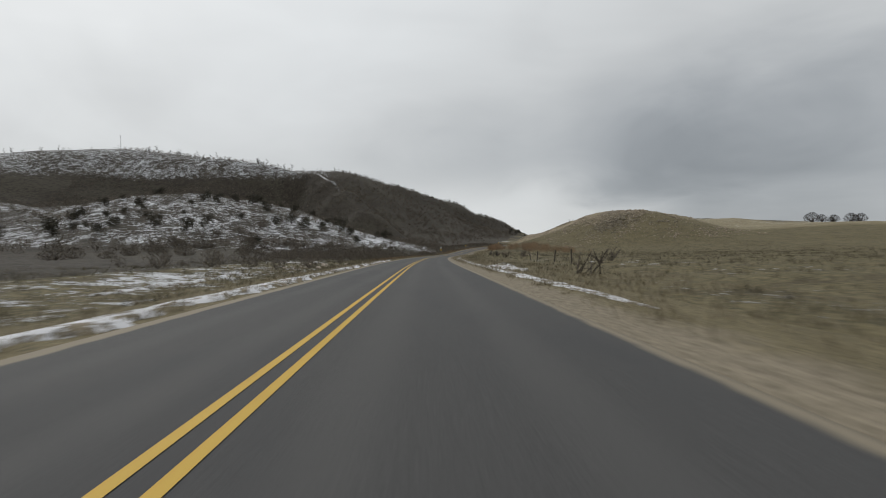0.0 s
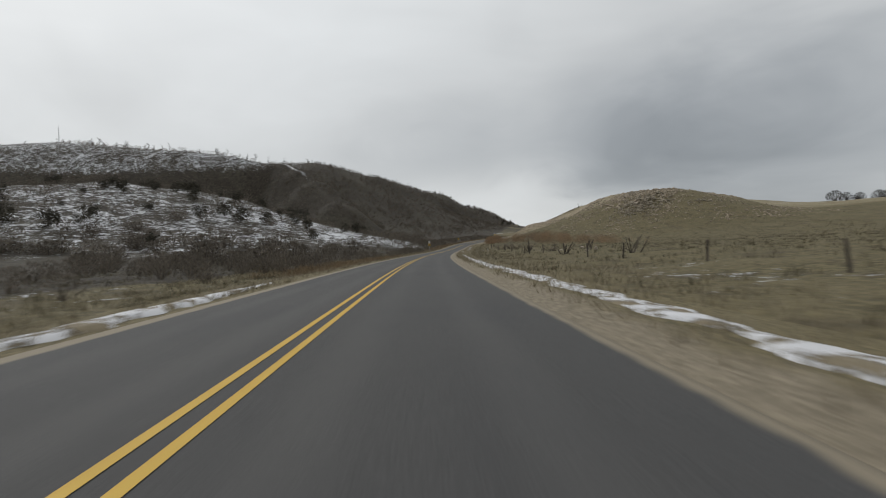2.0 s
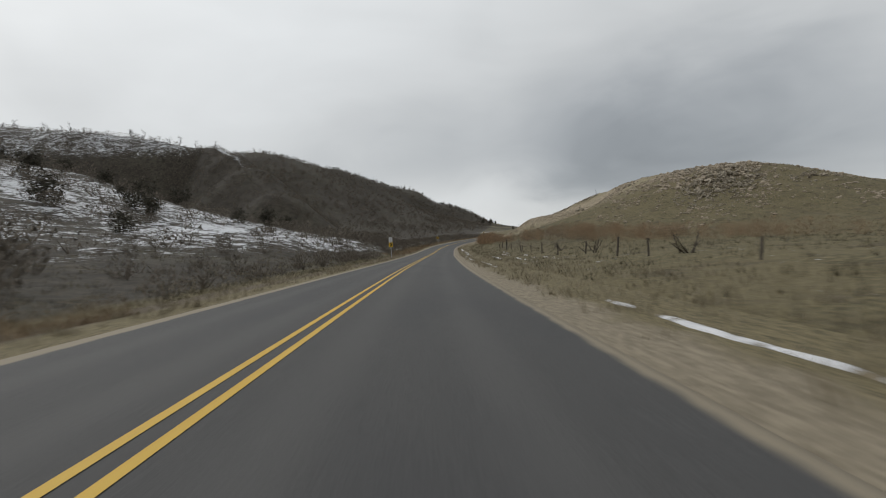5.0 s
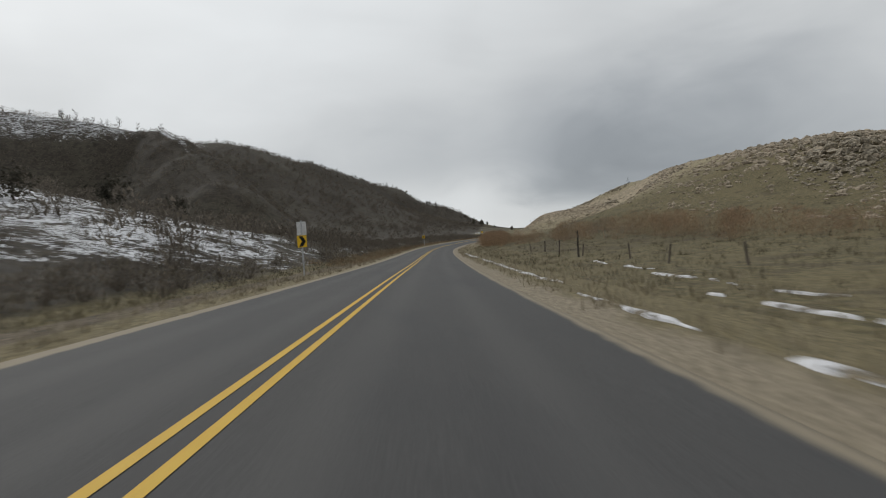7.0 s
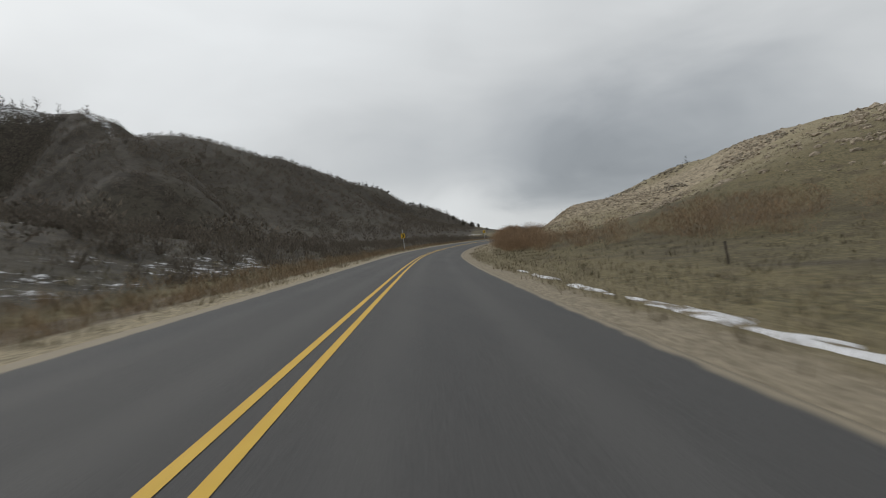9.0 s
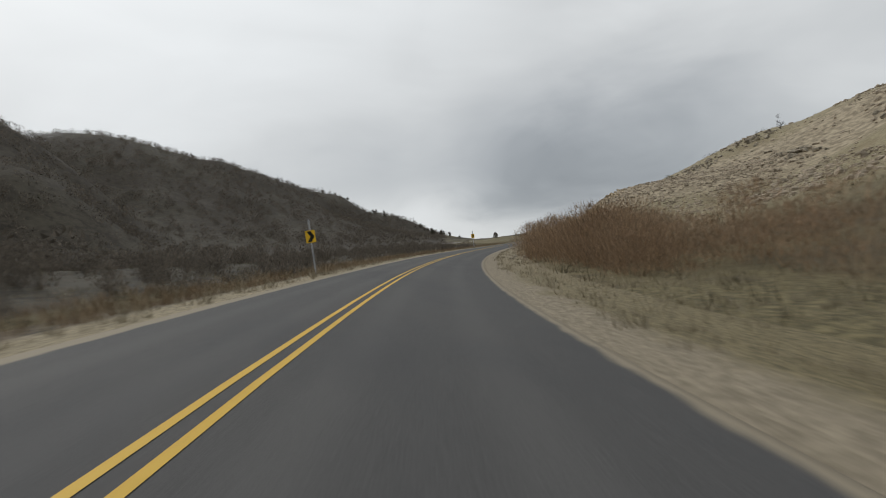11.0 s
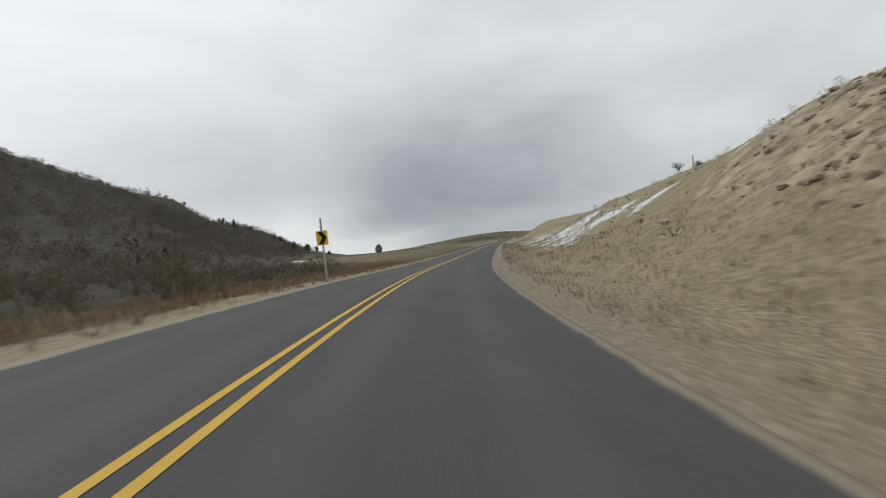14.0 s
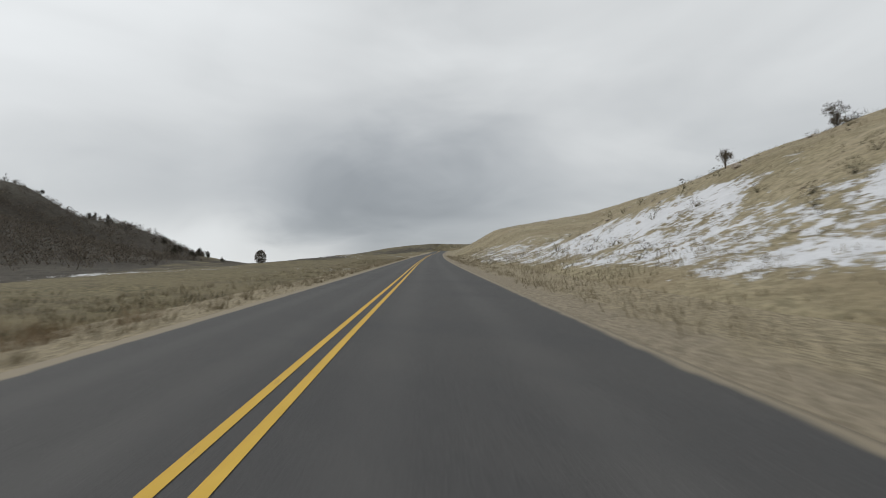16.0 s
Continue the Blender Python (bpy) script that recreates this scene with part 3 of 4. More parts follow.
def rounded_plate(bm, w, h, thick, r, z0, y0):
    pts = []
    for cx, cz, a0 in ((w / 2 - r, h / 2 - r, 0), (-w / 2 + r, h / 2 - r, 90), (-w / 2 + r, -h / 2 + r, 180), (w / 2 - r, -h / 2 + r, 270)):
        for k in range(4):
            a = radians(a0 + 30 * k)
            pts.append((cx + r * math.cos(a), cz + r * math.sin(a)))
    f = bm.faces.new([bm.verts.new((px, y0, z0 + pz)) for px, pz in pts])
    ex = bmesh.ops.extrude_face_region(bm, geom=[f])
    bmesh.ops.translate(bm, verts=[g for g in ex["geom"] if isinstance(g, bmesh.types.BMVert)], vec=(0, thick, 0))
    bmesh.ops.recalc_face_normals(bm, faces=bm.faces)


def chevron_sign(x, y, middle, yaw, lean, back_panel):
    """A chevron plate on a steel channel post; middle: height of the plate's centre over the ground."""
    z = on_ground(x, y)
    root = new("chevron_sign")
    root.matrix_world = pose(x, y, z, 0, lean, yaw)
    top = middle + (1.35 if back_panel else 1.05)
    bm = bmesh.new()
    for dx, sx, dy, sy in ((0, 0.045, 0.02, 0.006), (-0.035, 0.03, 0.005, 0.006), (0.035, 0.03, 0.005, 0.006), (-0.022, 0.006, 0.013, 0.02), (0.022, 0.006, 0.013, 0.02)):
        box(bm, dx, dy, top / 2 - 0.2, sx, sy, top + 0.4)
    part("post", bm, M["steel"], root, "galvanised channel post")
    bm = bmesh.new()
    rounded_plate(bm, 0.61, 0.76, 0.004, 0.04, middle, -0.012)
    plate = part("plate", bm, M["yellow"], root, "yellow plate with a black arrow")
    bm = bmesh.new()
    h, t = 0.33, 0.25
    pts = [(-0.21, h), (-0.21 + t, h), (0.25, 0), (-0.21 + t, -h), (-0.21, -h), (0.25 - t, 0)]
    for quad in ((0, 5, 2, 1), (5, 4, 3, 2)):
        vs = [bm.verts.new((pts[k][0], -0.0155, middle + pts[k][1])) for k in quad]
        bm.faces.new(vs)
    bmesh.ops.solidify(bm, geom=bm.faces[:], thickness=0.001)
    part("chevron", bm, M["black"], plate, "black chevron pointing right")
    for dz in (-0.25, 0.25):
        bm = bmesh.new()
        bmesh.ops.create_cone(bm, cap_ends=True, segments=8, radius1=0.012, radius2=0.012, depth=0.012, matrix=Matrix.Translation((0, -0.02, middle + dz)) @ Matrix.Rotation(radians(90), 4, "X"))
        part("bolt", bm, M["steel"], plate)
    if back_panel:
        bm = bmesh.new()
        rounded_plate(bm, 0.61, 0.86, 0.004, 0.04, middle + 0.83, 0.034)
        part("sign_back", bm, M["alu"], root, "bare aluminium back of a second sign")
    else:
        bm = bmesh.new()
        rounded_plate(bm, 0.11, 0.62, 0.004, 0.02, middle + 0.74, 0.034)
        part("sign_back", bm, M["alu"], root, "bare aluminium back of a narrow marker")
    word = "yellow chevron sign on a steel post" + (" below a bare sign back" if back_panel else " beside the bend")
    tagged(root, word, "road sign", "chevrons round the bend")


for x, y, middle, s, lean, back in ((8.5, 221.3, 2.25, 221, -1.0, True), (28.3, 315.8, 2.35, 316, -4.5, False), (58.1, 373.4, 2.22, 373, -3.0, False)):
    chevron_sign(x, y, middle, facing(s), lean, back)


# ---- plants and stones as templates ----
def prism(a, b, ra, rb, seed=0):
    """A three-sided tapered twig from a to b."""
    a, b = np.array(a, float), np.array(b, float)
    d = b - a
    d /= np.linalg.norm(d) + 1e-9
    u = np.cross(d, (0.3, 0.9, 0.2))
    u /= np.linalg.norm(u) + 1e-9
    w = np.cross(d, u)
    ring = [(math.cos(k * 2.0944 + seed), math.sin(k * 2.0944 + seed)) for k in range(3)]
    v = [a + ra * (c * u + s * w) for c, s in ring] + [b + rb * (c * u + s * w) for c, s in ring]
    return np.array(v), np.array([(0, 1, 4), (0, 4, 3), (1, 2, 5), (1, 5, 4), (2, 0, 3), (2, 3, 5)])


def joined(pieces):
    vs, fs, k = [], [], 0
    for v, f in pieces:
        vs.append(v)
        fs.append(f + k)
        k += len(v)
    return np.concatenate(vs), np.concatenate(fs)


def spike(a, b, r):
    v, f = prism(a, b, r, r)
    return np.concatenate([v[:3], [np.array(b, float)]]), np.array([(0, 1, 3), (1, 2, 3), (2, 0, 3)])


def brush_clump(r, stems, height, spread, width, twigs):
    """A bare bush: bent stems from one foot with side twigs."""
    out = []
    for _ in range(stems):
        a = r.uniform(0, 2 * np.pi)
        tilt = spread * r.uniform(0.1, 1.0) ** 0.7
        h = height * r.uniform(0.6, 1.0)
        foot = np.array([math.cos(a), math.sin(a), 0]) * r.uniform(0, 0.25) * spread
        mid = foot + np.array([math.cos(a) * tilt * 0.45, math.sin(a) * tilt * 0.45, h * 0.55])
        tip = foot + np.array([math.cos(a) * tilt, math.sin(a) * tilt, h]) + r.normal(0, 0.06 * height, 3)
        out += [prism(foot - (0, 0, 0.15), mid, width, width * 0.7), spike(mid, tip, width * 0.7)]
        for _ in range(twigs):
            u = r.uniform(0.25, 0.95)
            p = mid + (tip - mid) * (u * 2 - 1) if u > 0.5 else foot + (mid - foot) * u * 2
            q = p + np.array([r.normal(0, 0.11), r.normal(0, 0.11), r.uniform(0.05, 0.18)]) * height
            out.append(spike(p, q, width * 0.5))
    return joined(out)


def leafy(r, n, rx, rz, size, lift):
    """A crown of many small needle sprays round an uneven middle."""
    out = []
    lobes = [np.array([r.normal(0, rx * 0.45), r.normal(0, rx * 0.45), r.uniform(0.1, 0.95) * rz]) for _ in range(7)]
    for _ in range(n):
        c = lobes[r.randint(7)] + r.normal(0, 1, 3) * (rx * 0.33, rx * 0.33, rz * 0.16)
        c[2] = max(c[2], 0.05) + lift
        d = r.normal(0, 1, (3, 3)) * size
        out.append((c + d, np.array([(0, 1, 2)])))
    return joined(out)


def fuzzy_bush(r, sprays, size, stems, thin=0.28, upright=1.0):
    """A leafless bush seen as a haze of fine twigs over a few stems."""
    out = []
    for _ in range(stems):
        a, t = r.uniform(0, 6.28), r.uniform(0.15, 0.5)
        out.append(spike((0, 0, -0.1), (math.cos(a) * t, math.sin(a) * t, r.uniform(0.5, 0.9)), 0.03))
    for _ in range(sprays):
        a, q, h = r.uniform(0, 6.28), r.uniform(0, 1) ** 0.5, r.uniform(0, 1)
        rad = 0.62 * q * math.sin(math.pi * (0.18 + 0.78 * h)) ** 0.7
        c = np.array([math.cos(a) * rad, math.sin(a) * rad, 0.04 + 0.9 * h])
        d = np.array([math.cos(a) * 0.6, math.sin(a) * 0.6, 1.0]) * (0.6, 0.6, upright) * r.uniform(0.7, 1.6) * size + r.normal(0, 0.35, 3) * size
        s = r.normal(0, 1, 3) * size * thin
        out.append((np.array([c - s, c + s, c + d]), np.array([(0, 1, 2)])))
    return joined(out)


def boulder(r, sub=1):
    bm = bmesh.new()
    bmesh.ops.create_icosphere(bm, subdivisions=sub, radius=1)
    s = r.uniform(0.6, 1.25, 3)
    for v in bm.verts:
        k = 1 + 0.30 * noise.noise(v.co * 1.3 + Vector(r.uniform(-50, 50, 3) * 0 + r.randint(99))) + r.uniform(-0.09, 0.09)
        v.co = Vector((v.co.x * s[0], v.co.y * s[1], v.co.z * s[2] * 0.75)) * k
    vs = np.array([v.co[:] for v in bm.verts])
    fs = np.array([[v.index for v in f.verts] for f in bm.faces])
    bm.free()
    return vs, fs


def scatter(name, templates, spots, mat, label, category, seed, smooth_shade=False, tilt=0.0):
    """Many copies of a few templates, turned and scaled, in one mesh. spots: x, y, scale, height factor."""
    r = np.random.RandomState(seed)
    spots = np.array(spots, float)
    zs = land(spots[:, 0], spots[:, 1])
    pick = r.randint(len(templates), size=len(spots))
    V, F, base = [], [], 0
    for k, (tv, tf) in enumerate(templates):
        sel = np.where(pick == k)[0]
        if not len(sel):
            continue
        a = r.uniform(0, 2 * np.pi, len(sel))
        c, s = np.cos(a)[:, None], np.sin(a)[:, None]
        sc = spots[sel, 2][:, None]
        x = (tv[None, :, 0] * c - tv[None, :, 1] * s) * sc
        y = (tv[None, :, 0] * s + tv[None, :, 1] * c) * sc
        z = tv[None, :, 2] * sc * spots[sel, 3][:, None]
        if tilt:
            x = x + z * r.normal(0, tilt, (len(sel), 1))
        v = np.stack([x + spots[sel, 0][:, None], y + spots[sel, 1][:, None], z + zs[sel][:, None]], -1)
        V.append(v.reshape(-1, 3))
        F.append((tf[None] + (np.arange(len(sel)) * len(tv))[:, None, None]).reshape(-1, 3) + base)
        base += v.shape[0] * v.shape[1]
    ob = soup(name, np.concatenate(V), np.concatenate(F), mat, smooth_shade)
    return tagged(ob, label, category, kind="stuff")


def spread_over(count, region, seed, keep):
    """Random x, y, scale, 1 in a rectangle, kept where keep(x, y, r) says so."""
    r = np.random.RandomState(seed)
    x, y = r.uniform(region[0], region[1], count), r.uniform(region[2], region[3], count)
    m = keep(x, y, r)
    return x[m], y[m], r


def arrays_part(name, arrays, mat, parent, label=""):
    ob = soup(name, arrays[0], arrays[1], mat)
    ob.parent = parent
    return tagged(ob, label)


def stem(r, points, radii):
    return joined([prism(points[k], points[k + 1], radii[k], radii[k + 1], k) for k in range(len(points) - 1)])


def bare_tree(seed, height):
    """A leafless tree: a tapered trunk, forked limbs, fine twigs."""
    r = np.random.RandomState(seed)
    root = new("bare_tree")
    pts = [np.array([0, 0, -0.3])]
    for k in range(5):
        pts.append(pts[-1] + np.array([r.normal(0, 0.04), r.normal(0, 0.04), 0.2]) * height)
    w = 0.028 * height
    arrays_part("trunk", stem(r, pts, [w * (1 - 0.17 * k) for k in range(6)]), M["bark"], root)
    limbs = []
    for _ in range(16):
        k = r.randint(1, 6)
        p = pts[k] * r.uniform(0.8, 1.0)
        a, reach = r.uniform(0, 6.28), height * r.uniform(0.14, 0.34)
        q = p + np.array([math.cos(a) * reach, math.sin(a) * reach, reach * r.uniform(0.4, 1.1)])
        limbs.append(prism(p, q, w * 0.4, w * 0.18))
        for _ in range(7):
            m = p + (q - p) * r.uniform(0.4, 1.0)
            limbs.append(spike(m, m + r.normal(0, 0.09, 3) * height + (0, 0, 0.08 * height), w * 0.2))
    arrays_part("crown", joined(limbs), M["bark"], root, "bare grey twigs")
    return tagged(root, "small bare dark tree on the hillside", "tree", "bare trees on the ridge")


def evergreen(seed, height, width, label, group):
    """A juniper or pine: short trunk, ragged crown of needle sprays."""
    r = np.random.RandomState(seed)
    root = new("evergreen_tree")
    arrays_part("trunk", stem(r, [(0, 0, -0.3), (0.03 * height, 0, 0.35 * height), (0, 0.02 * height, 0.9 * height)], [0.035 * height, 0.025 * height, 0.006 * height]), M["bark"], root)
    arrays_part("crown", leafy(r, 800, width, height * 0.85, 0.036 * height, 0.12 * height), M["juniper"], root, "dark ragged needles")
    return tagged(root, label, "tree", group)


def round_tree(seed, height):
    """A leafless tree with a rounded crown of fine twigs on a clear trunk."""
    r = np.random.RandomState(seed)
    root = new("round_tree")
    top = np.array([r.normal(0, 0.03), r.normal(0, 0.03), 0.34]) * height
    arrays_part("trunk", stem(r, [np.array([0, 0, -0.3]), top * 0.5, top], [0.030 * height, 0.024 * height, 0.018 * height]), M["bark"], root)
    out = []
    for _ in range(11):
        a, reach = r.uniform(0, 6.28), r.uniform(0.10, 0.26)
        p = top * r.uniform(0.55, 1.0)
        q = np.array([math.cos(a) * reach, math.sin(a) * reach, r.uniform(0.55, 0.92)]) * height
        out.append(prism(p, q, 0.012 * height, 0.004 * height))
        for _ in range(26):
            m = p + (q - p) * r.uniform(0.25, 1.0)
            d = r.normal(0, 1, 3) * (0.09, 0.09, 0.06) + (0, 0, 0.06)
            out.append(spike(m, m + d * height, 0.0045 * height))
    lobes = [(r.normal(0, 0.12, 3) * (1, 1, 1.1) + (0, 0, 0.62), r.uniform(0.10, 0.20)) for _ in range(6)]
    for _ in range(900):
        middle, size = lobes[r.randint(6)]
        d = r.normal(0, 1, 3)
        d /= np.linalg.norm(d)
        c = (middle + d * size * r.uniform(0.2, 1.0) ** 0.6) * height
        s = r.normal(0, 1, 3) * 0.005 * height
        out.append((np.array([c - s, c + s, c + (d * 0.06 + r.normal(0, 0.03, 3) + (0, 0, 0.03)) * height]), np.array([(0, 1, 2)])))
    arrays_part("crown", joined(out), M["scrub"], root, "rounded haze of grey twigs")
    return tagged(root, "lone round-crowned leafless tree on the open slope", "tree", "lone trees on the open slope")


def plant(tree, x, y, scale, turn):
    tree.matrix_basis = pose(x, y, on_ground(x, y, 0.1), 0, 0, turn) @ Matrix.Scale(scale, 4)


def put_trees(kinds, spots, seed):
    """The first of each kind is set down itself, the others are copies."""
    r = np.random.RandomState(seed)
    used = set()
    for x, y, s in spots:
        k = r.randint(len(kinds))
        t = kinds[k]
        if k in used:
            t = copy_thing(t, Matrix.Identity(4))
        used.add(k)
        plant(t, x, y, s, r.uniform(0, 360))
    for k, t in enumerate(kinds):
        if k not in used:
            for o in (*t.children, t):
                bpy.data.objects.remove(o)


def crest_spots(name, first, last, count, off, seed, lo, hi):
    nodes = np.array(HILLS[name][first:last + 1])
    r = np.random.RandomState(seed)
    d = np.concatenate([[0], np.cumsum(np.hypot(*np.diff(nodes[:, :2], axis=0).T))])
    out = []
    for s in np.sort(r.uniform(0, d[-1], count)):
        out.append((np.interp(s, d, nodes[:, 0]) + r.normal(0, off), np.interp(s, d, nodes[:, 1]) + r.normal(0, off), r.uniform(lo, hi)))
    return out


# trees along the ridges and on the slopes
bare = [bare_tree(100 + k, 5.5) for k in range(5)]
put_trees(bare, crest_spots("spur", 1, 4, 90, 12, 5, 0.6, 1.25) + crest_spots("back", 1, 3, 50, 10, 6, 0.5, 1.0) + crest_spots("back", 3, 7, 34, 6, 16, 0.4, 0.8)
          + [(140, 372, 0.5), (106, 349.5, 0.42), (131, 350, 0.6), (178, 404, 0.9)], 7)
pines = [evergreen(200 + k, 6.0, 1.6, "small dark evergreen on the far slope", "evergreens on the far ridge") for k in range(4)]
put_trees(pines, crest_spots("back", 2, 4, 14, 7, 8, 0.3, 0.6) + crest_spots("back", 4, 7, 15, 6, 18, 0.4, 0.8) + [(145, 690, 0.7), (132, 672, 0.8), (140, 705, 0.9)], 9)
jun = [evergreen(300 + k, 3.6, 1.5, "squat dark juniper on the snowy slope", "junipers on the snowy hill") for k in range(3)]
x, y, r = spread_over(160, (-140, -16, 165, 285), 31, lambda x, y, r: (land(x, y) > 1.5) & (r.uniform(size=x.size) < 0.4) & (road_frame(x, y)[0] < -22))
put_trees(jun, list(zip(x, y, r.uniform(0.6, 1.5, x.size))), 33)


def scrub_oak(seed):
    """A leafless shrub oak: short forked stem under a wide haze of twigs."""
    r = np.random.RandomState(seed)
    root = new("scrub_oak")
    arrays_part("stem", stem(r, [(0, 0, -0.2), (0.1, 0.05, 0.8), (-0.05, 0.1, 1.6)], [0.09, 0.07, 0.03]), M["bark"], root)
    v, f = fuzzy_bush(r, 700, 0.10, 8, 0.13, 0.9)
    arrays_part("crown", (v * (r.uniform(3.0, 4.6), r.uniform(3.0, 4.6), r.uniform(2.2, 3.0)), f), M["scrub"], root, "haze of dark brown twigs")
    return tagged(root, "dark brown leafless scrub oak on the snowy slope", "bush", "scrub oaks on the snowy slope")


def oak_ground(x, y, r):
    lat, way, z, t = road_frame(x, y)
    return (lat < -13) & (lat > -85) & (r.uniform(size=x.size) < np.where(way < 178, 0.34, 0.10))


x, y, r = spread_over(420, (-110, 0, 105, 285), 35, oak_ground)
put_trees([scrub_oak(340 + k) for k in range(4)], list(zip(x, y, r.uniform(0.7, 1.2, x.size))), 36)
lone = [round_tree(400 + k, 4.6) for k in range(2)]
put_trees(lone, [(164, 420, 1.0), (158, 427, 0.7), (172, 406, 0.75), (175.5, 405, 0.8), (118, 393.8, 0.42), ], 12)


def grove_tree(seed, height):
    """A wide leafless tree, twigs almost to the ground."""
    r = np.random.RandomState(seed)
    root = new("grove_tree")
    arrays_part("trunk", stem(r, [(0, 0, -0.4), (0.02 * height, 0, 0.25 * height), (0, 0.02 * height, 0.6 * height)], [0.035 * height, 0.028 * height, 0.012 * height]), M["bark"], root)
    v, f = fuzzy_bush(r, 900, 0.085, 12, 0.12, 0.9)
    arrays_part("crown", (v * (height * 1.15, height * 1.15, height), f), M["bark"], root, "hazy grey-brown bare twigs")
    return tagged(root, "wide leafless grey-brown tree in a far grove", "tree", "grove on the far plateau")


r = np.random.RandomState(90)
put_trees([grove_tree(420 + k, 9.0) for k in range(3)], [(396 + 5.2 * k + r.normal(0, 2), 484 - 4.6 * k + r.normal(0, 3), r.uniform(0.35, 1.15)) for k in range(7)], 13)


def round_bush(x, y, width, seed):
    v, f = fuzzy_bush(np.random.RandomState(seed), 1300, 0.12, 9, 0.12, 0.9)
    ob = soup("round_bush", v * (width * 0.85, width * 0.7, width), f, M["scrub"])
    ob.matrix_basis = pose(x, y, on_ground(x, y), 0, 0, 40)
    tagged(ob, "lone ragged brown bush on the open plain", "bush")


round_bush(100.1, 469.7, 2.3, 811)


def scrub_on(x, y, r):
    lat, way, z, t = road_frame(x, y)
    up = land(x, y) - z
    hs = hill_heights(x, y)
    bare_snow = ((hs["snowy"] > 9) & (y < 320)) | ((way > 130) & (way < 268) & (lat < -12) & (lat > -70) & (y < 275))
    chance = smooth(up, 0.2, 4) * (0.78 + 0.22 * smooth(waves(x, y, 75, 17), -0.5, 0.2)) * np.where(bare_snow, 0.42, 0.97) * (1 - 0.5 * smooth(up, 60, 90))
    return (lat < -9) & ((way < 410) | (x < 60 + (y - 400) * 0.28)) & (r.uniform(size=x.size) < chance)


rs = np.random.RandomState(3)
scrub_kinds = [fuzzy_bush(rs, 84, 0.11, 2, 0.22) for _ in range(5)]
x, y, r = spread_over(25000, (-330, 140, 60, 800), 21, scrub_on)
scatter("hillside_scrub", scrub_kinds, np.stack([x, y, r.uniform(1.5, 3.8, x.size) * (1 + 0.35 * waves(x, y, 55, 15)), r.uniform(0.6, 1.0, x.size)], 1), M["scrub"], "dark brown leafless scrub covering the hillside", "scrub", 22)


def near_scrub(x, y, r):
    lat, way, z, t = road_frame(x, y)
    return (lat < -7.5) & (lat > -34) & (way > 40) & (way < 400) & (r.uniform(size=x.size) < smooth(-lat, 7, 12) * np.where(way < 90, 0.2, np.where((way > 130) & (way < 266) & (lat < -12), 0.17, 1.0)))


x, y, r = spread_over(9000, (-40, 110, 20, 420), 23, near_scrub)
scatter("roadside_scrub", [fuzzy_bush(rs, 300, 0.12, 7, 0.08, 1.2) for _ in range(4)], np.stack([x, y, r.uniform(0.7, 1.9, x.size), r.uniform(0.7, 1.1, x.size)], 1), M["scrub"], "brown leafless bushes beside the road", "scrub", 24)


INNER = ([175, 225, 262, 285, 300, 309, 326, 338], [44, 34, 29, 22, 13, 9.7, 8.1, 8.1])


def willows(x, y, r):
    lat, way, z, t = road_frame(x, y)
    inner = np.interp(way, *INNER)
    outer = np.interp(way, [175, 225, 262, 300, 312, 320, 324, 338], [54, 50, 44, 29, 20, 13, 15, 12])
    return (lat > inner) & (lat < outer) & (way > 175) & (way < 339) & (r.uniform(size=x.size) < np.interp(way, [175, 230, 275, 300], [0.35, 0.6, 0.9, 1.0]) * (0.75 + 0.45 * waves(x, y, 11, 19) * (1 - smooth(way, 285, 310)) + 0.25 * smooth(way, 285, 310)))


def willow_height(x, y, r):
    lat, way, z, t = road_frame(x, y)
    h = np.interp(way, [175, 230, 262, 285, 300, 311, 315, 319, 324, 332, 339], [2.0, 3.1, 3.4, 3.4, 2.9, 2.75, 2.9, 3.4, 3.4, 3.1, 2.3])
    h = h * (1 - 0.45 * smooth(lat - np.interp(way, *INNER), 3, 10) * smooth(way, 280, 300) - 0.25 * smooth(lat - np.interp(way, *INNER), 4, 13)) * (1 + 0.20 * waves(x, y, 8, 20))
    return h * r.uniform(0.75, 1.05, x.size)


x, y, r = spread_over(3600, (20, 110, 165, 350), 25, willows)
dense = spread_over(1300, (36, 66, 300, 350), 27, willows)
x, y = np.concatenate([x, dense[0]]), np.concatenate([y, dense[1]])
willow_kinds = [joined([brush_clump(rs, 8, 0.95, 0.34, 0.0019, 5), fuzzy_bush(rs, 620, 0.085, 0, 0.026, 1.0)]) for _ in range(6)]
scatter("willow_thicket", willow_kinds, np.stack([x, y, willow_height(x, y, r), np.ones(x.size)], 1), M["willow"], "dense russet leafless willow thicket in the hollow", "thicket", 26)


# grass
def tuft(r, n, height, spread):
    out = []
    for _ in range(n):
        a, l = r.uniform(0, 6.28), height * r.uniform(0.5, 1)
        p = np.array([r.normal(0, spread * 0.35), r.normal(0, spread * 0.35), -0.04])
        side = np.array([-math.sin(a), math.cos(a), 0]) * 0.012
        out.append((np.array([p - side, p + side, p + (math.cos(a) * l * 0.5, math.sin(a) * l * 0.5, l)]), np.array([(0, 1, 2)])))
    return joined(out)


def beside(count, s0, s1, near_lat, far_lat, side, seed):
    r = np.random.RandomState(seed)
    s = r.uniform(s0, s1, count)
    lat = side * (near_lat + (far_lat - near_lat) * r.uniform(size=count) ** 1.4)
    px, py = place(s, lat)
    return px, py, r


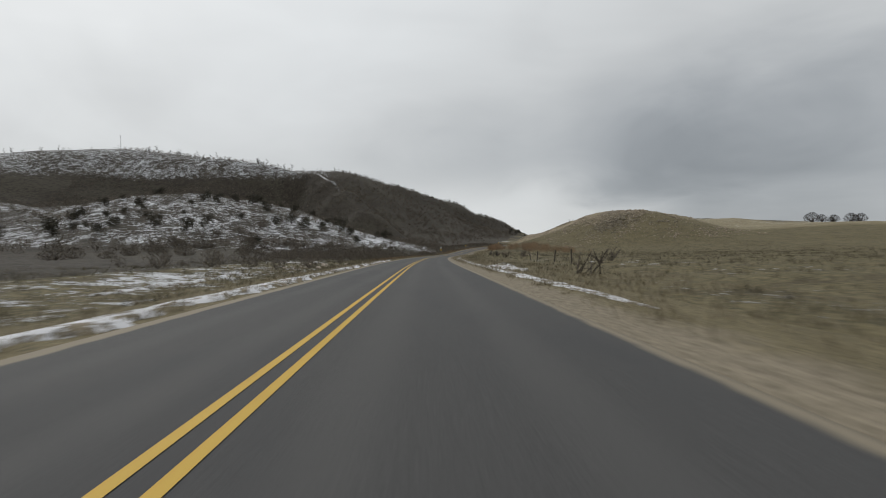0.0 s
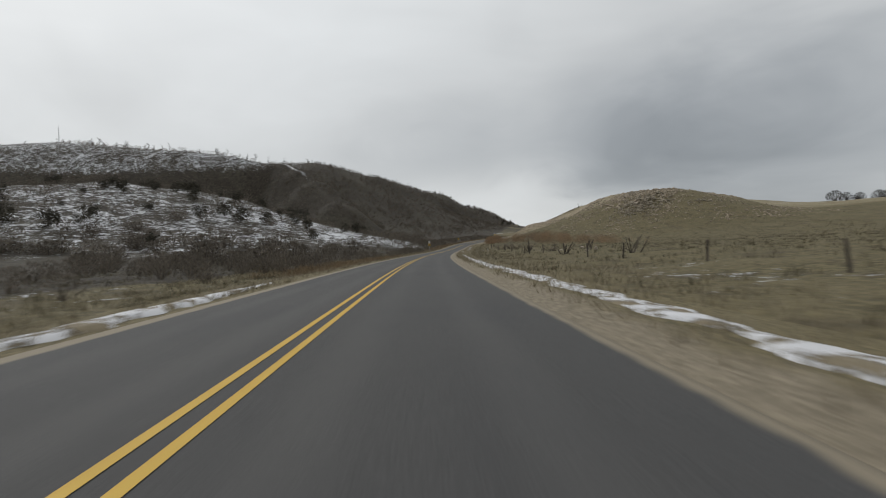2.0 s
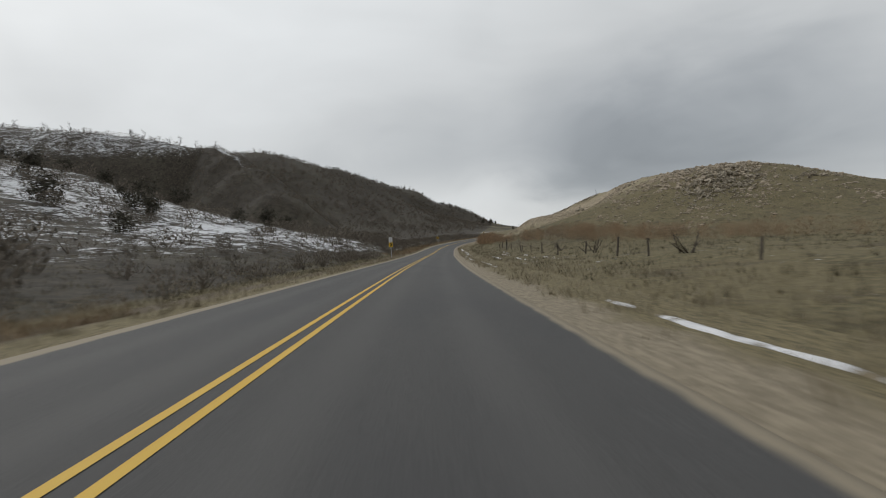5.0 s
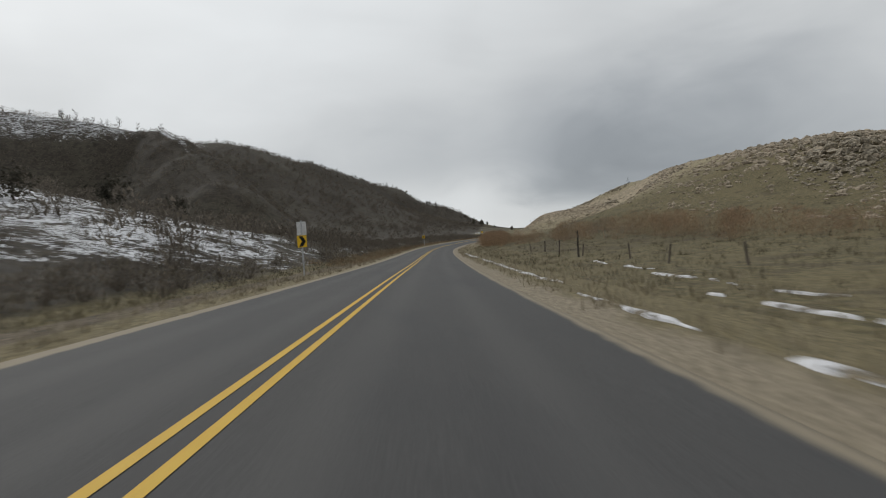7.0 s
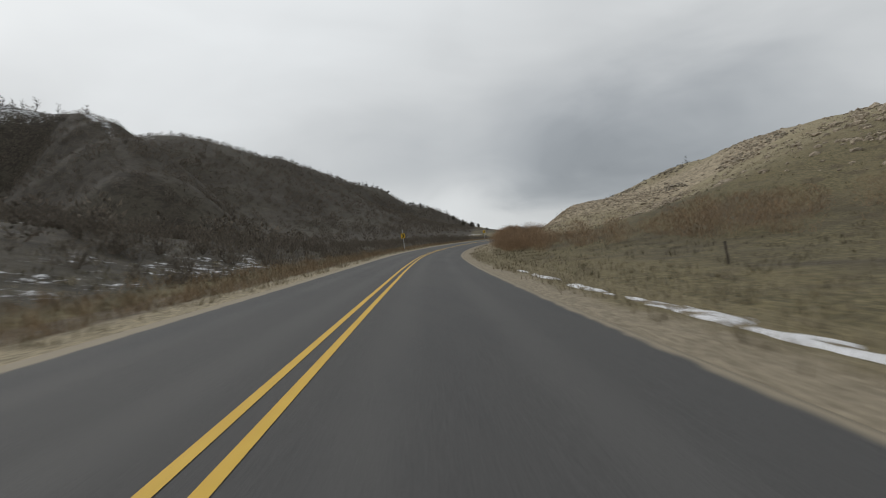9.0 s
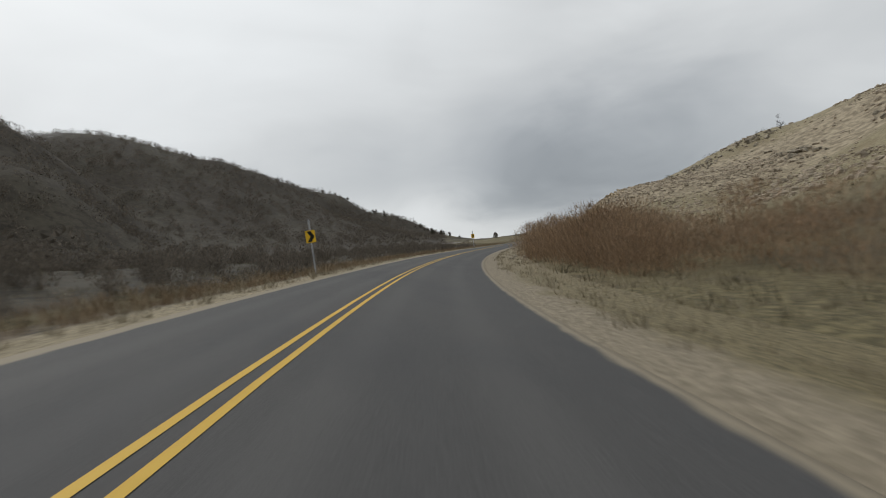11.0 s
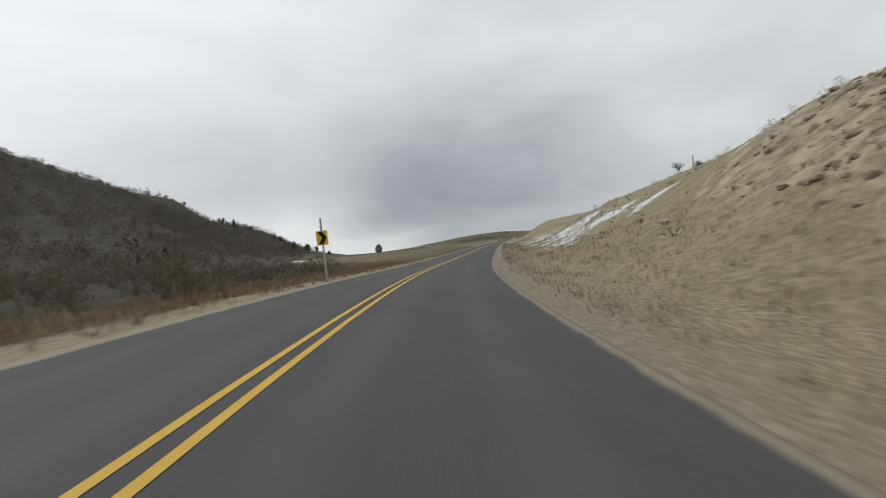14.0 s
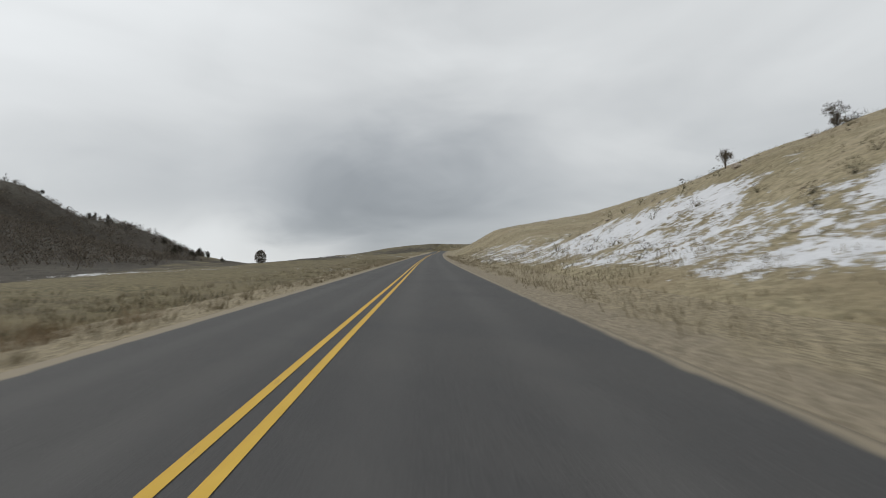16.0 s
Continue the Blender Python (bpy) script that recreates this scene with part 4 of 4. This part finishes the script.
for side, count, s1 in ((-1, 9000, 520), (1, 9000, 520)):
    x, y, r = beside(count, -12, s1, 4.4 if side < 0 else 5.0, 13.0, side, 41 + side)
    scatter("verge_grass", [tuft(rs, 9, 0.34, 0.3) for _ in range(4)], np.stack([x, y, r.uniform(0.5, 1.5, x.size), r.uniform(0.6, 1.2, x.size)], 1), M["straw"], "dry straw-coloured grass along the verge", "grass", 43 + side, tilt=0.2)
x, y, r = spread_over(20000, (8, 150, 0, 330), 47, lambda x, y, r: (road_frame(x, y)[0] > 8) & (road_frame(x, y)[1] < 345))
scatter("field_tufts", [tuft(rs, 9, 0.42, 0.5) for _ in range(4)], np.stack([x, y, r.uniform(0.6, 1.7, x.size), r.uniform(0.5, 1.0, x.size)], 1), M["sage"], "dull olive bunch grass and sage over the field", "grass", 48, tilt=0.2)
x, y, r = spread_over(9000, (55, 230, 330, 520), 49, lambda x, y, r: (road_frame(x, y)[0] > 8) & (road_frame(x, y)[0] < 90))
scatter("slope_grass", [tuft(rs, 9, 0.4, 0.5) for _ in range(4)], np.stack([x, y, r.uniform(0.5, 1.4, x.size), r.uniform(0.5, 1.0, x.size)], 1), M["straw"], "pale dry bunch grass on the open slope", "grass", 50, tilt=0.2)


x, y, r = beside(13000, -12, 420, 8.0, 30.0, -1, 53)
scatter("slope_weeds", [tuft(rs, 9, 0.42, 0.5) for _ in range(4)], np.stack([x, y, r.uniform(0.5, 1.5, x.size), r.uniform(0.5, 1.0, x.size)], 1), M["sage"], "dull brown dead weeds on the slope", "weeds", 54, tilt=0.2)
for s0, s1, count in ((88, 150, 1100), (235, 410, 2600)):
    x, y, r = beside(count, s0, s1, 5.5, 10.5, -1, 51 + s0)
    scatter("verge_weeds", [tuft(rs, 12, 0.75, 0.5) for _ in range(3)], np.stack([x, y, r.uniform(0.5, 1.2, x.size), r.uniform(0.6, 1.1, x.size)], 1), M["weeds"], "tall russet dead weeds along the verge", "weeds", 52 + s0, tilt=0.15)


# stones
def outcrop(x, y, r):
    lat, way, z, t = road_frame(x, y)
    h = hill_heights(x, y)["right"]
    clump = waves(x, y, 26, 61)
    heart = 1 - smooth(np.hypot((x - 112) / 1.1, (y - 288) / 1.25), 12, 26)
    return (lat > 25) & (h > 5) & (y < 358) & (r.uniform(size=x.size) < np.maximum(0.35 * heart, (0.05 + 0.36 * smooth(clump, 0.0, 0.8)) * np.where(y > 305, 1.2, 0.75)))


stones = [boulder(np.random.RandomState(70 + k)) for k in range(8)]
x, y, r = spread_over(42000, (70, 175, 235, 385), 62, outcrop)
scatter("rock_outcrop", stones, np.stack([x, y, 0.15 + r.uniform(size=x.size) ** 3 * (0.55 - 0.3 * smooth(y, 325, 345) + 0.5 * (1 - smooth(np.hypot(x - 112, y - 288), 14, 28))), r.uniform(0.6, 1.2, x.size)], 1), M["rock"], "jumbled weathered granite blocks on the hillside", "rocks", 63)


def cut_stones(x, y, r):
    lat, way, z, t = road_frame(x, y)
    return (lat > 10) & (way > 322) & (r.uniform(size=x.size) < smooth(lat, 11.5, 17)) & (lat < 44) & (r.uniform(size=x.size) < 1 - smooth(way, 366, 382)) & (hill_heights(x, y)["knob"] > 1.2) & (r.uniform(size=x.size) < 0.35 + 0.65 * smooth(way, 338, 352))


x, y, r = spread_over(46000, (44, 112, 318, 392), 64, cut_stones)
scatter("cut_bank_stones", stones, np.stack([x, y, 0.05 + r.uniform(size=x.size) ** 4 * 0.24, r.uniform(0.6, 1.1, x.size)], 1), M["rock"], "loose tan stones on the road cutting", "stones", 65)


def open_slope(x, y, r):
    lat, way, z, t = road_frame(x, y)
    return (lat > 11) & (lat < 48) & (way > 362) & (way < 470) & (r.uniform(size=x.size) < 0.25 + 0.5 * smooth(waves(x, y, 12, 66), 0.0, 0.8))


x, y, r = spread_over(5200, (66, 170, 345, 470), 67, open_slope)
scatter("slope_stones", stones, np.stack([x, y, 0.05 + r.uniform(size=x.size) ** 4 * 0.26, r.uniform(0.5, 1.0, x.size)], 1), M["pale_rock"], "pale loose stones strewn over the open slope", "stones", 68)
x, y, r = spread_over(1500, (66, 170, 345, 470), 69, open_slope)
scatter("slope_sage", [fuzzy_bush(rs, 70, 0.15, 5, 0.10, 0.8) for _ in range(4)], np.stack([x, y, r.uniform(0.35, 0.95, x.size), r.uniform(0.5, 0.8, x.size)], 1), M["sage"], "low olive sagebrush dotted over the open slope", "scrub", 70)


def block_mesh(seed, mat):
    """An angular block of rock."""
    r = np.random.RandomState(seed)
    bm = bmesh.new()
    for _ in range(15):
        p = r.uniform(-1, 1, 3)
        p = p / np.max(np.abs(p)) * r.uniform(0.75, 1.0, 3) * (1.0, 0.8, 0.75)
        bm.verts.new(p)
    got = bmesh.ops.convex_hull(bm, input=bm.verts[:])
    bmesh.ops.delete(bm, geom=[g for g in got["geom_interior"] if isinstance(g, bmesh.types.BMVert)], context="VERTS")
    me = bpy.data.meshes.new("block")
    bm.to_mesh(me)
    bm.free()
    me.materials.append(mat)
    return me


BLOCKS = {kind: [block_mesh(900 + k, M[kind]) for k in range(10)] for kind in ("crag", "tan_rock")}


def crag(cx, cy, rx, ry, turn, count, lo, hi, seed, pile, label, kind="crag"):
    """A heap of angular blocks standing out of the slope, each a part."""
    r = np.random.RandomState(seed)
    root = new("crag")
    root.matrix_basis = pose(cx, cy, on_ground(cx, cy))
    base = on_ground(cx, cy)
    c, s = math.cos(radians(turn)), math.sin(radians(turn))
    a, q = r.uniform(0, 2 * np.pi, count), r.uniform(0, 1, count) ** 0.6
    x, y = cx + np.cos(a) * q * rx * c - np.sin(a) * q * ry * s, cy + np.cos(a) * q * rx * s + np.sin(a) * q * ry * c
    z = land(x, y) - base + pile * (1 - q) * r.uniform(0, 1, count)
    sizes = lo + (hi - lo) * r.uniform(size=count) ** 2.2 * (1.15 - 0.6 * q)
    for k, size in enumerate(sizes):
        ob = new("block", BLOCKS[kind][k % 10])
        ob.parent = root
        ob.matrix_basis = Matrix.Translation((x[k] - cx, y[k] - cy, z[k] + size * r.uniform(-0.1, 0.35))) @ pose(0, 0, 0, r.normal(0, 14), r.normal(0, 14), r.uniform(0, 360)) @ Matrix.Diagonal((size * r.uniform(0.8, 1.3), size, size * r.uniform(0.7, 1.25), 1))
    tagged(root, label, "rock outcrop", "crags on the hillside")


crag(109.5, 272, 18, 11, 40, 298, 0.26, 1.15, 920, 1.8, "jagged grey granite crag near the hilltop")
crag(100, 264, 15, 10, 50, 270, 0.17, 0.62, 923, 0.4, "fan of broken granite blocks below the crag")
crag(118, 300, 18, 9, 60, 230, 0.20, 0.75, 921, 0.7, "broken granite blocks along the crest")
crag(131, 262, 9, 5, 10, 50, 0.3, 0.8, 922, 0.2, "low cluster of granite blocks in grass")
for k, (x, y, a) in enumerate(((91.5, 336.5, 70), (99, 326, 60), (108, 325, 80), (103, 352, 20), (90, 352, 20))):
    crag(x, y, 7, 3, a, 50, 0.16, 0.62, 930 + k, 0.3, "rib of weathered granite blocks on the slope")
crag(68.0, 346.5, 5.5, 3.6, 30, 150, 0.09, 0.34, 940, 0.05, "broken tan bedrock in the road cutting", "tan_rock")
crag(74.5, 351.0, 5.5, 3.2, 25, 110, 0.09, 0.34, 941, 0.05, "broken tan bedrock high in the road cutting", "tan_rock")


def single_boulder(x, y, size, seed, label, group):
    r = np.random.RandomState(seed)
    v, f = boulder(r, 2)
    ob = soup("boulder", v * size, f, M["pale_rock" if size < 0.6 else "rock"], False)
    ob.matrix_basis = pose(x, y, on_ground(x, y) + size * 0.25, 0, 0, r.uniform(0, 360))
    tagged(ob, label, "boulder", group)


for k, (x, y, s) in enumerate(((47.7, 327.6, 0.32), (45.9, 326.9, 0.26), (49.5, 329.5, 0.3), (48.0, 331.0, 0.22), (51.6, 332.6, 0.3))):
    single_boulder(x, y, s, 500 + k, "pale grey boulder at the foot of the cutting", "boulders at the cutting")
for k in range(14):
    x, y = place(44 + k * 1.3, -10.5 - 1.6 * math.sin(k * 2.3))
    single_boulder(float(x), float(y), 0.16 + 0.14 * ((k * 7) % 5) / 4, 540 + k, "pale boulder in a heap beside the road", "boulder heap on the verge")
for k, (s, lat, z) in enumerate(((118, 21, 0.26), (121, 23, 0.32), (128, 20, 0.3), (140, 26, 0.4))):
    x, y = place(s, lat)
    single_boulder(float(x), float(y), z, 570 + k, "pale boulder lying in the dry grass", "boulders in the field")


# fence and dead wood
def fence_post(seed, height):
    r = np.random.RandomState(seed)
    bm = bmesh.new()
    ring = bmesh.ops.create_cone(bm, cap_ends=True, segments=8, radius1=0.075, radius2=0.06, depth=height + 0.4, matrix=Matrix.Translation((0, 0, height / 2 - 0.2)))
    bmesh.ops.subdivide_edges(bm, edges=[e for e in bm.edges if abs(e.verts[0].co.z - e.verts[1].co.z) > 0.5], cuts=4)
    for v in bm.verts:
        v.co += Vector((r.normal(0, 0.008), r.normal(0, 0.008), r.normal(0, 0.012)))
    me = bpy.data.meshes.new("fence_post")
    bm.to_mesh(me)
    bm.free()
    me.materials.append(M["wood"])
    return me


posts = [fence_post(600 + k, 1.35) for k in range(3)]
r = np.random.RandomState(77)
for k, s in enumerate(np.arange(48, 262, 8.5)):
    x, y = place(s + r.uniform(-1.5, 1.5), 15.5 + r.uniform(-0.6, 0.8))
    ob = new("fence_post", posts[k % 3])
    ob.matrix_basis = pose(float(x), float(y), on_ground(x, y), r.normal(0, 4), r.normal(0, 4), r.uniform(0, 360)) @ Matrix.Scale(r.uniform(0.75, 1.15), 4)
    tagged(ob, "dark weathered wooden fence post in dry grass", "fence post", "fence posts along the field")


def dead_branch(seed):
    r = np.random.RandomState(seed)
    out = []
    for _ in range(7):
        a = r.uniform(0, 6.28)
        p = np.array([r.normal(0, 0.3), r.normal(0, 0.3), -0.05])
        q = p + np.array([math.cos(a) * r.uniform(0.4, 1.3), math.sin(a) * r.uniform(0.4, 1.3), r.uniform(0.5, 1.5)])
        out += [prism(p, q, 0.055, 0.02)]
        for _ in range(3):
            m = p + (q - p) * r.uniform(0.3, 0.9)
            out.append(spike(m, m + r.normal(0, 0.3, 3) + (0, 0, 0.2), 0.02))
    return joined(out)


for k, (s, lat) in enumerate(((28, 10.5), (43, 16.5), (47, 19), (98, 19), (113, 17), (121, 22), (127, 18.5), (139, 17), (152, 19), (168, 18), (186, 17.5), (206, 19))):
    v, f = dead_branch(650 + k)
    ob = soup("dead_bush", v, f, M["wood"])
    x, y = place(s, lat)
    ob.matrix_basis = pose(float(x), float(y), on_ground(x, y), 0, 0, 40 * k)
    tagged(ob, "blackened dead bush standing in dry grass", "bush", "dead bushes in the field")


# a burnt snag among the fence posts
def burnt_snag(x, y, height, seed):
    r = np.random.RandomState(seed)
    root = new("burnt_snag")
    root.matrix_basis = pose(x, y, on_ground(x, y), 0, 0, r.uniform(0, 360))
    pts = [np.array([0, 0, -0.3]), np.array([0.03, 0.0, 0.4 * height]), np.array([-0.03, 0.02, 0.75 * height]), np.array([0.02, 0.0, height])]
    arrays_part("trunk", stem(r, pts, [0.12, 0.10, 0.08, 0.03]), M["bark"], root)
    for _ in range(5):
        p = np.array([0, 0, height * r.uniform(0.35, 0.9)])
        arrays_part("branch", spike(p, p + np.array([r.normal(0, 0.35), r.normal(0, 0.35), r.uniform(0.1, 0.4)]), 0.035), M["bark"], root)
    tagged(root, "blackened bare tree snag beside the old fence", "tree snag", "burnt snags in the field")


burnt_snag(30.8, 229.1, 2.3, 801)
burnt_snag(20.1, 132.2, 2.0, 802)


def dead_sapling(x, y, height, lean, turn):
    """A thin bare stem leaning out of the slope, with two twigs."""
    root = new("dead_sapling")
    root.matrix_basis = pose(x, y, on_ground(x, y), 0, lean, turn)
    arrays_part("stem", joined([prism((0, 0, -0.3), (0.03, 0, height * 0.6), 0.035, 0.025), spike((0.03, 0, height * 0.6), (0, 0.05, height), 0.025)]), M["wood"], root)
    for k in (0.5, 0.7):
        arrays_part("twig", spike((0.02, 0, height * k), (0.25 - 0.4 * (k > 0.6), 0.1, height * (k + 0.22)), 0.014), M["wood"], root)
    tagged(root, "thin bare dead sapling leaning on the stony slope", "sapling", "dead saplings on the cutting")


dead_sapling(67.4, 344.8, 2.0, -8, 200)
dead_sapling(69.3, 345.9, 1.7, 6, 60)
dead_sapling(68.5, 345.6, 1.3, -12, 120)


# old snow beside the road
def snow_bank(s0, s1, lat0, width, seed, label):
    r = np.random.RandomState(seed)
    ways = np.arange(s0, s1, 0.25)
    u = (ways - s0) / (s1 - s0)
    fade = smooth(u, 0, 0.12) * (1 - smooth(u, 0.8, 1))
    jag = np.array([noise.fractal(Vector((s * 0.5, seed, 0)), 0.8, 2.1, 5) for s in ways])
    jag2 = np.array([noise.fractal(Vector((s * 0.6, seed + 9, 3)), 0.8, 2.1, 5) for s in ways])
    inner = lat0 - width * fade * np.clip(0.5 + 0.55 * jag, 0.0, 1.6)
    outer = lat0 + width * fade * np.clip(0.5 + 0.55 * jag2, 0.0, 1.6)
    if width < 0.9:
        gate = np.array([noise.fractal(Vector((s * 0.35, seed + 20, 7)), 0.8, 2.0, 3) for s in ways])
        inner, outer = lat0 + (inner - lat0) * smooth(gate, -0.25, 0.15), lat0 + (outer - lat0) * smooth(gate, -0.25, 0.15)
    half = np.maximum((outer - inner) / 2, 0.01)
    prof = np.array([-1, -0.8, -0.4, 0, 0.4, 0.8, 1])
    L = ((inner + outer) / 2)[:, None] + half[:, None] * prof

    def h(lat, way, z, t):
        x, y, z0, rx, ry, tt = along(way[:, 0])
        px, py = x[:, None] + rx[:, None] * lat, y[:, None] + ry[:, None] * lat
        g = land(px.ravel(), py.ravel()).reshape(px.shape)
        return g + np.where(half > 0.04, 0.03, -0.12)[:, None] + (0.10 * np.minimum(half, 0.8)[:, None] + 0.03) * (1 - prof[None] ** 2) - 0.08 * (np.abs(prof[None]) > 0.95) + 0.015 * waves(px, py, 0.9, 6)
    ob = strip("snow_bank", ways, L, h, M["snow"])
    tagged(ob, label, "snow", "snow banks along the road")


STRIPS = [(-30, 36, -5.35, 1.6), (26, 80, -5.0, 0.95), (18, 40, -11.5, 0.7), (8, 64, 6.0, 1.0), (34, 50, 8.0, 1.7), (45, 62, 9.7, 0.5), (54, 100, 6.3, 1.2),
          (92, 114, 6.3, 1.0), (108, 142, 6.3, 0.8), (132, 150, 6.0, 0.4), (168, 182, 6.0, 0.4), (182, 203, 5.4, 0.5), (192, 203, 9.0, 0.32), (189, 198, 12.3, 0.30),
          (184, 192, 13.4, 0.28), (185, 193, 10.6, 0.30), (200, 212, 11.2, 0.30), (213, 226, 12.6, 0.40), (206, 224, 6.3, 0.6), (221, 242, 6.4, 0.7), (243, 251, 6.0, 0.9), (250, 265, 5.8, 0.6)]
for k, (s0, s1, lat, w) in enumerate(STRIPS):
    snow_bank(s0, s1, lat, w, 700 + k, "low ragged bank of old snow on the verge")


# timber corner of a wire fence on the slope
def fence_corner(x, y):
    root = new("fence_corner")
    root.matrix_basis = pose(x, y, on_ground(x, y), 0, 0, 30)
    for name, a, c, ra, rb in (("post", (0, 0, -0.4), (0.05, 0, 1.6), 0.075, 0.07), ("brace", (-1.0, 0, 0.02), (0.0, 0, 1.4), 0.06, 0.055), ("brace", (0.6, 0.1, 0.02), (0.05, 0, 1.5), 0.055, 0.05), ("rail", (-1.6, 0, 0.55), (0.05, 0, 0.62), 0.035, 0.03)):
        arrays_part(name, joined([prism(a, c, ra, rb), prism(c, a, rb, ra, 1.0)]), M["timber"], root)
    tagged(root, "pale timber fence corner with slanting braces on the slope", "fence")


fence_corner(91.4, 374.2)
for x, y, h in ((98.1, 377.7, 0.45), (95.0, 376.3, 0.5)):
    ob = new("fence_stub", posts[0])
    ob.matrix_basis = pose(x, y, on_ground(x, y), 3, -4, 50) @ Matrix.Scale(h, 4)
    tagged(ob, "short weathered wooden post stub on the slope", "fence post", "post stubs on the slope")


# radio mast on the skyline
def radio_mast(x, y, height):
    root = new("radio_mast")
    root.matrix_basis = pose(x, y, on_ground(x, y), 0, 0, 20)
    legs = [(math.cos(a) * 0.7, math.sin(a) * 0.7) for a in (0, 2.094, 4.189)]
    for lx, ly in legs:
        arrays_part("leg", prism((lx, ly, -0.5), (lx * 0.5, ly * 0.5, height), 0.10, 0.07), M["steel"], root)
    braces = []
    for k in range(8):
        z0, z1 = height * k / 8, height * (k + 1) / 8
        for i in range(3):
            (ax, ay), (bx, by) = legs[i], legs[(i + 1) % 3]
            f0, f1 = 1 - 0.5 * k / 8, 1 - 0.5 * (k + 1) / 8
            braces.append(prism((ax * f0, ay * f0, z0), (bx * f1, by * f1, z1), 0.05, 0.05))
    arrays_part("lattice", joined(braces), M["steel"], root)
    arrays_part("antenna", joined([prism((0, 0, height - 0.5), (0, 0, height + 3), 0.08, 0.05), prism((-0.9, 0, height + 0.4), (0.9, 0, height + 0.4), 0.07, 0.07)]), M["steel"], root)
    tagged(root, "slim steel lattice radio mast on the ridge", "mast")


radio_mast(-343, 578, 15)
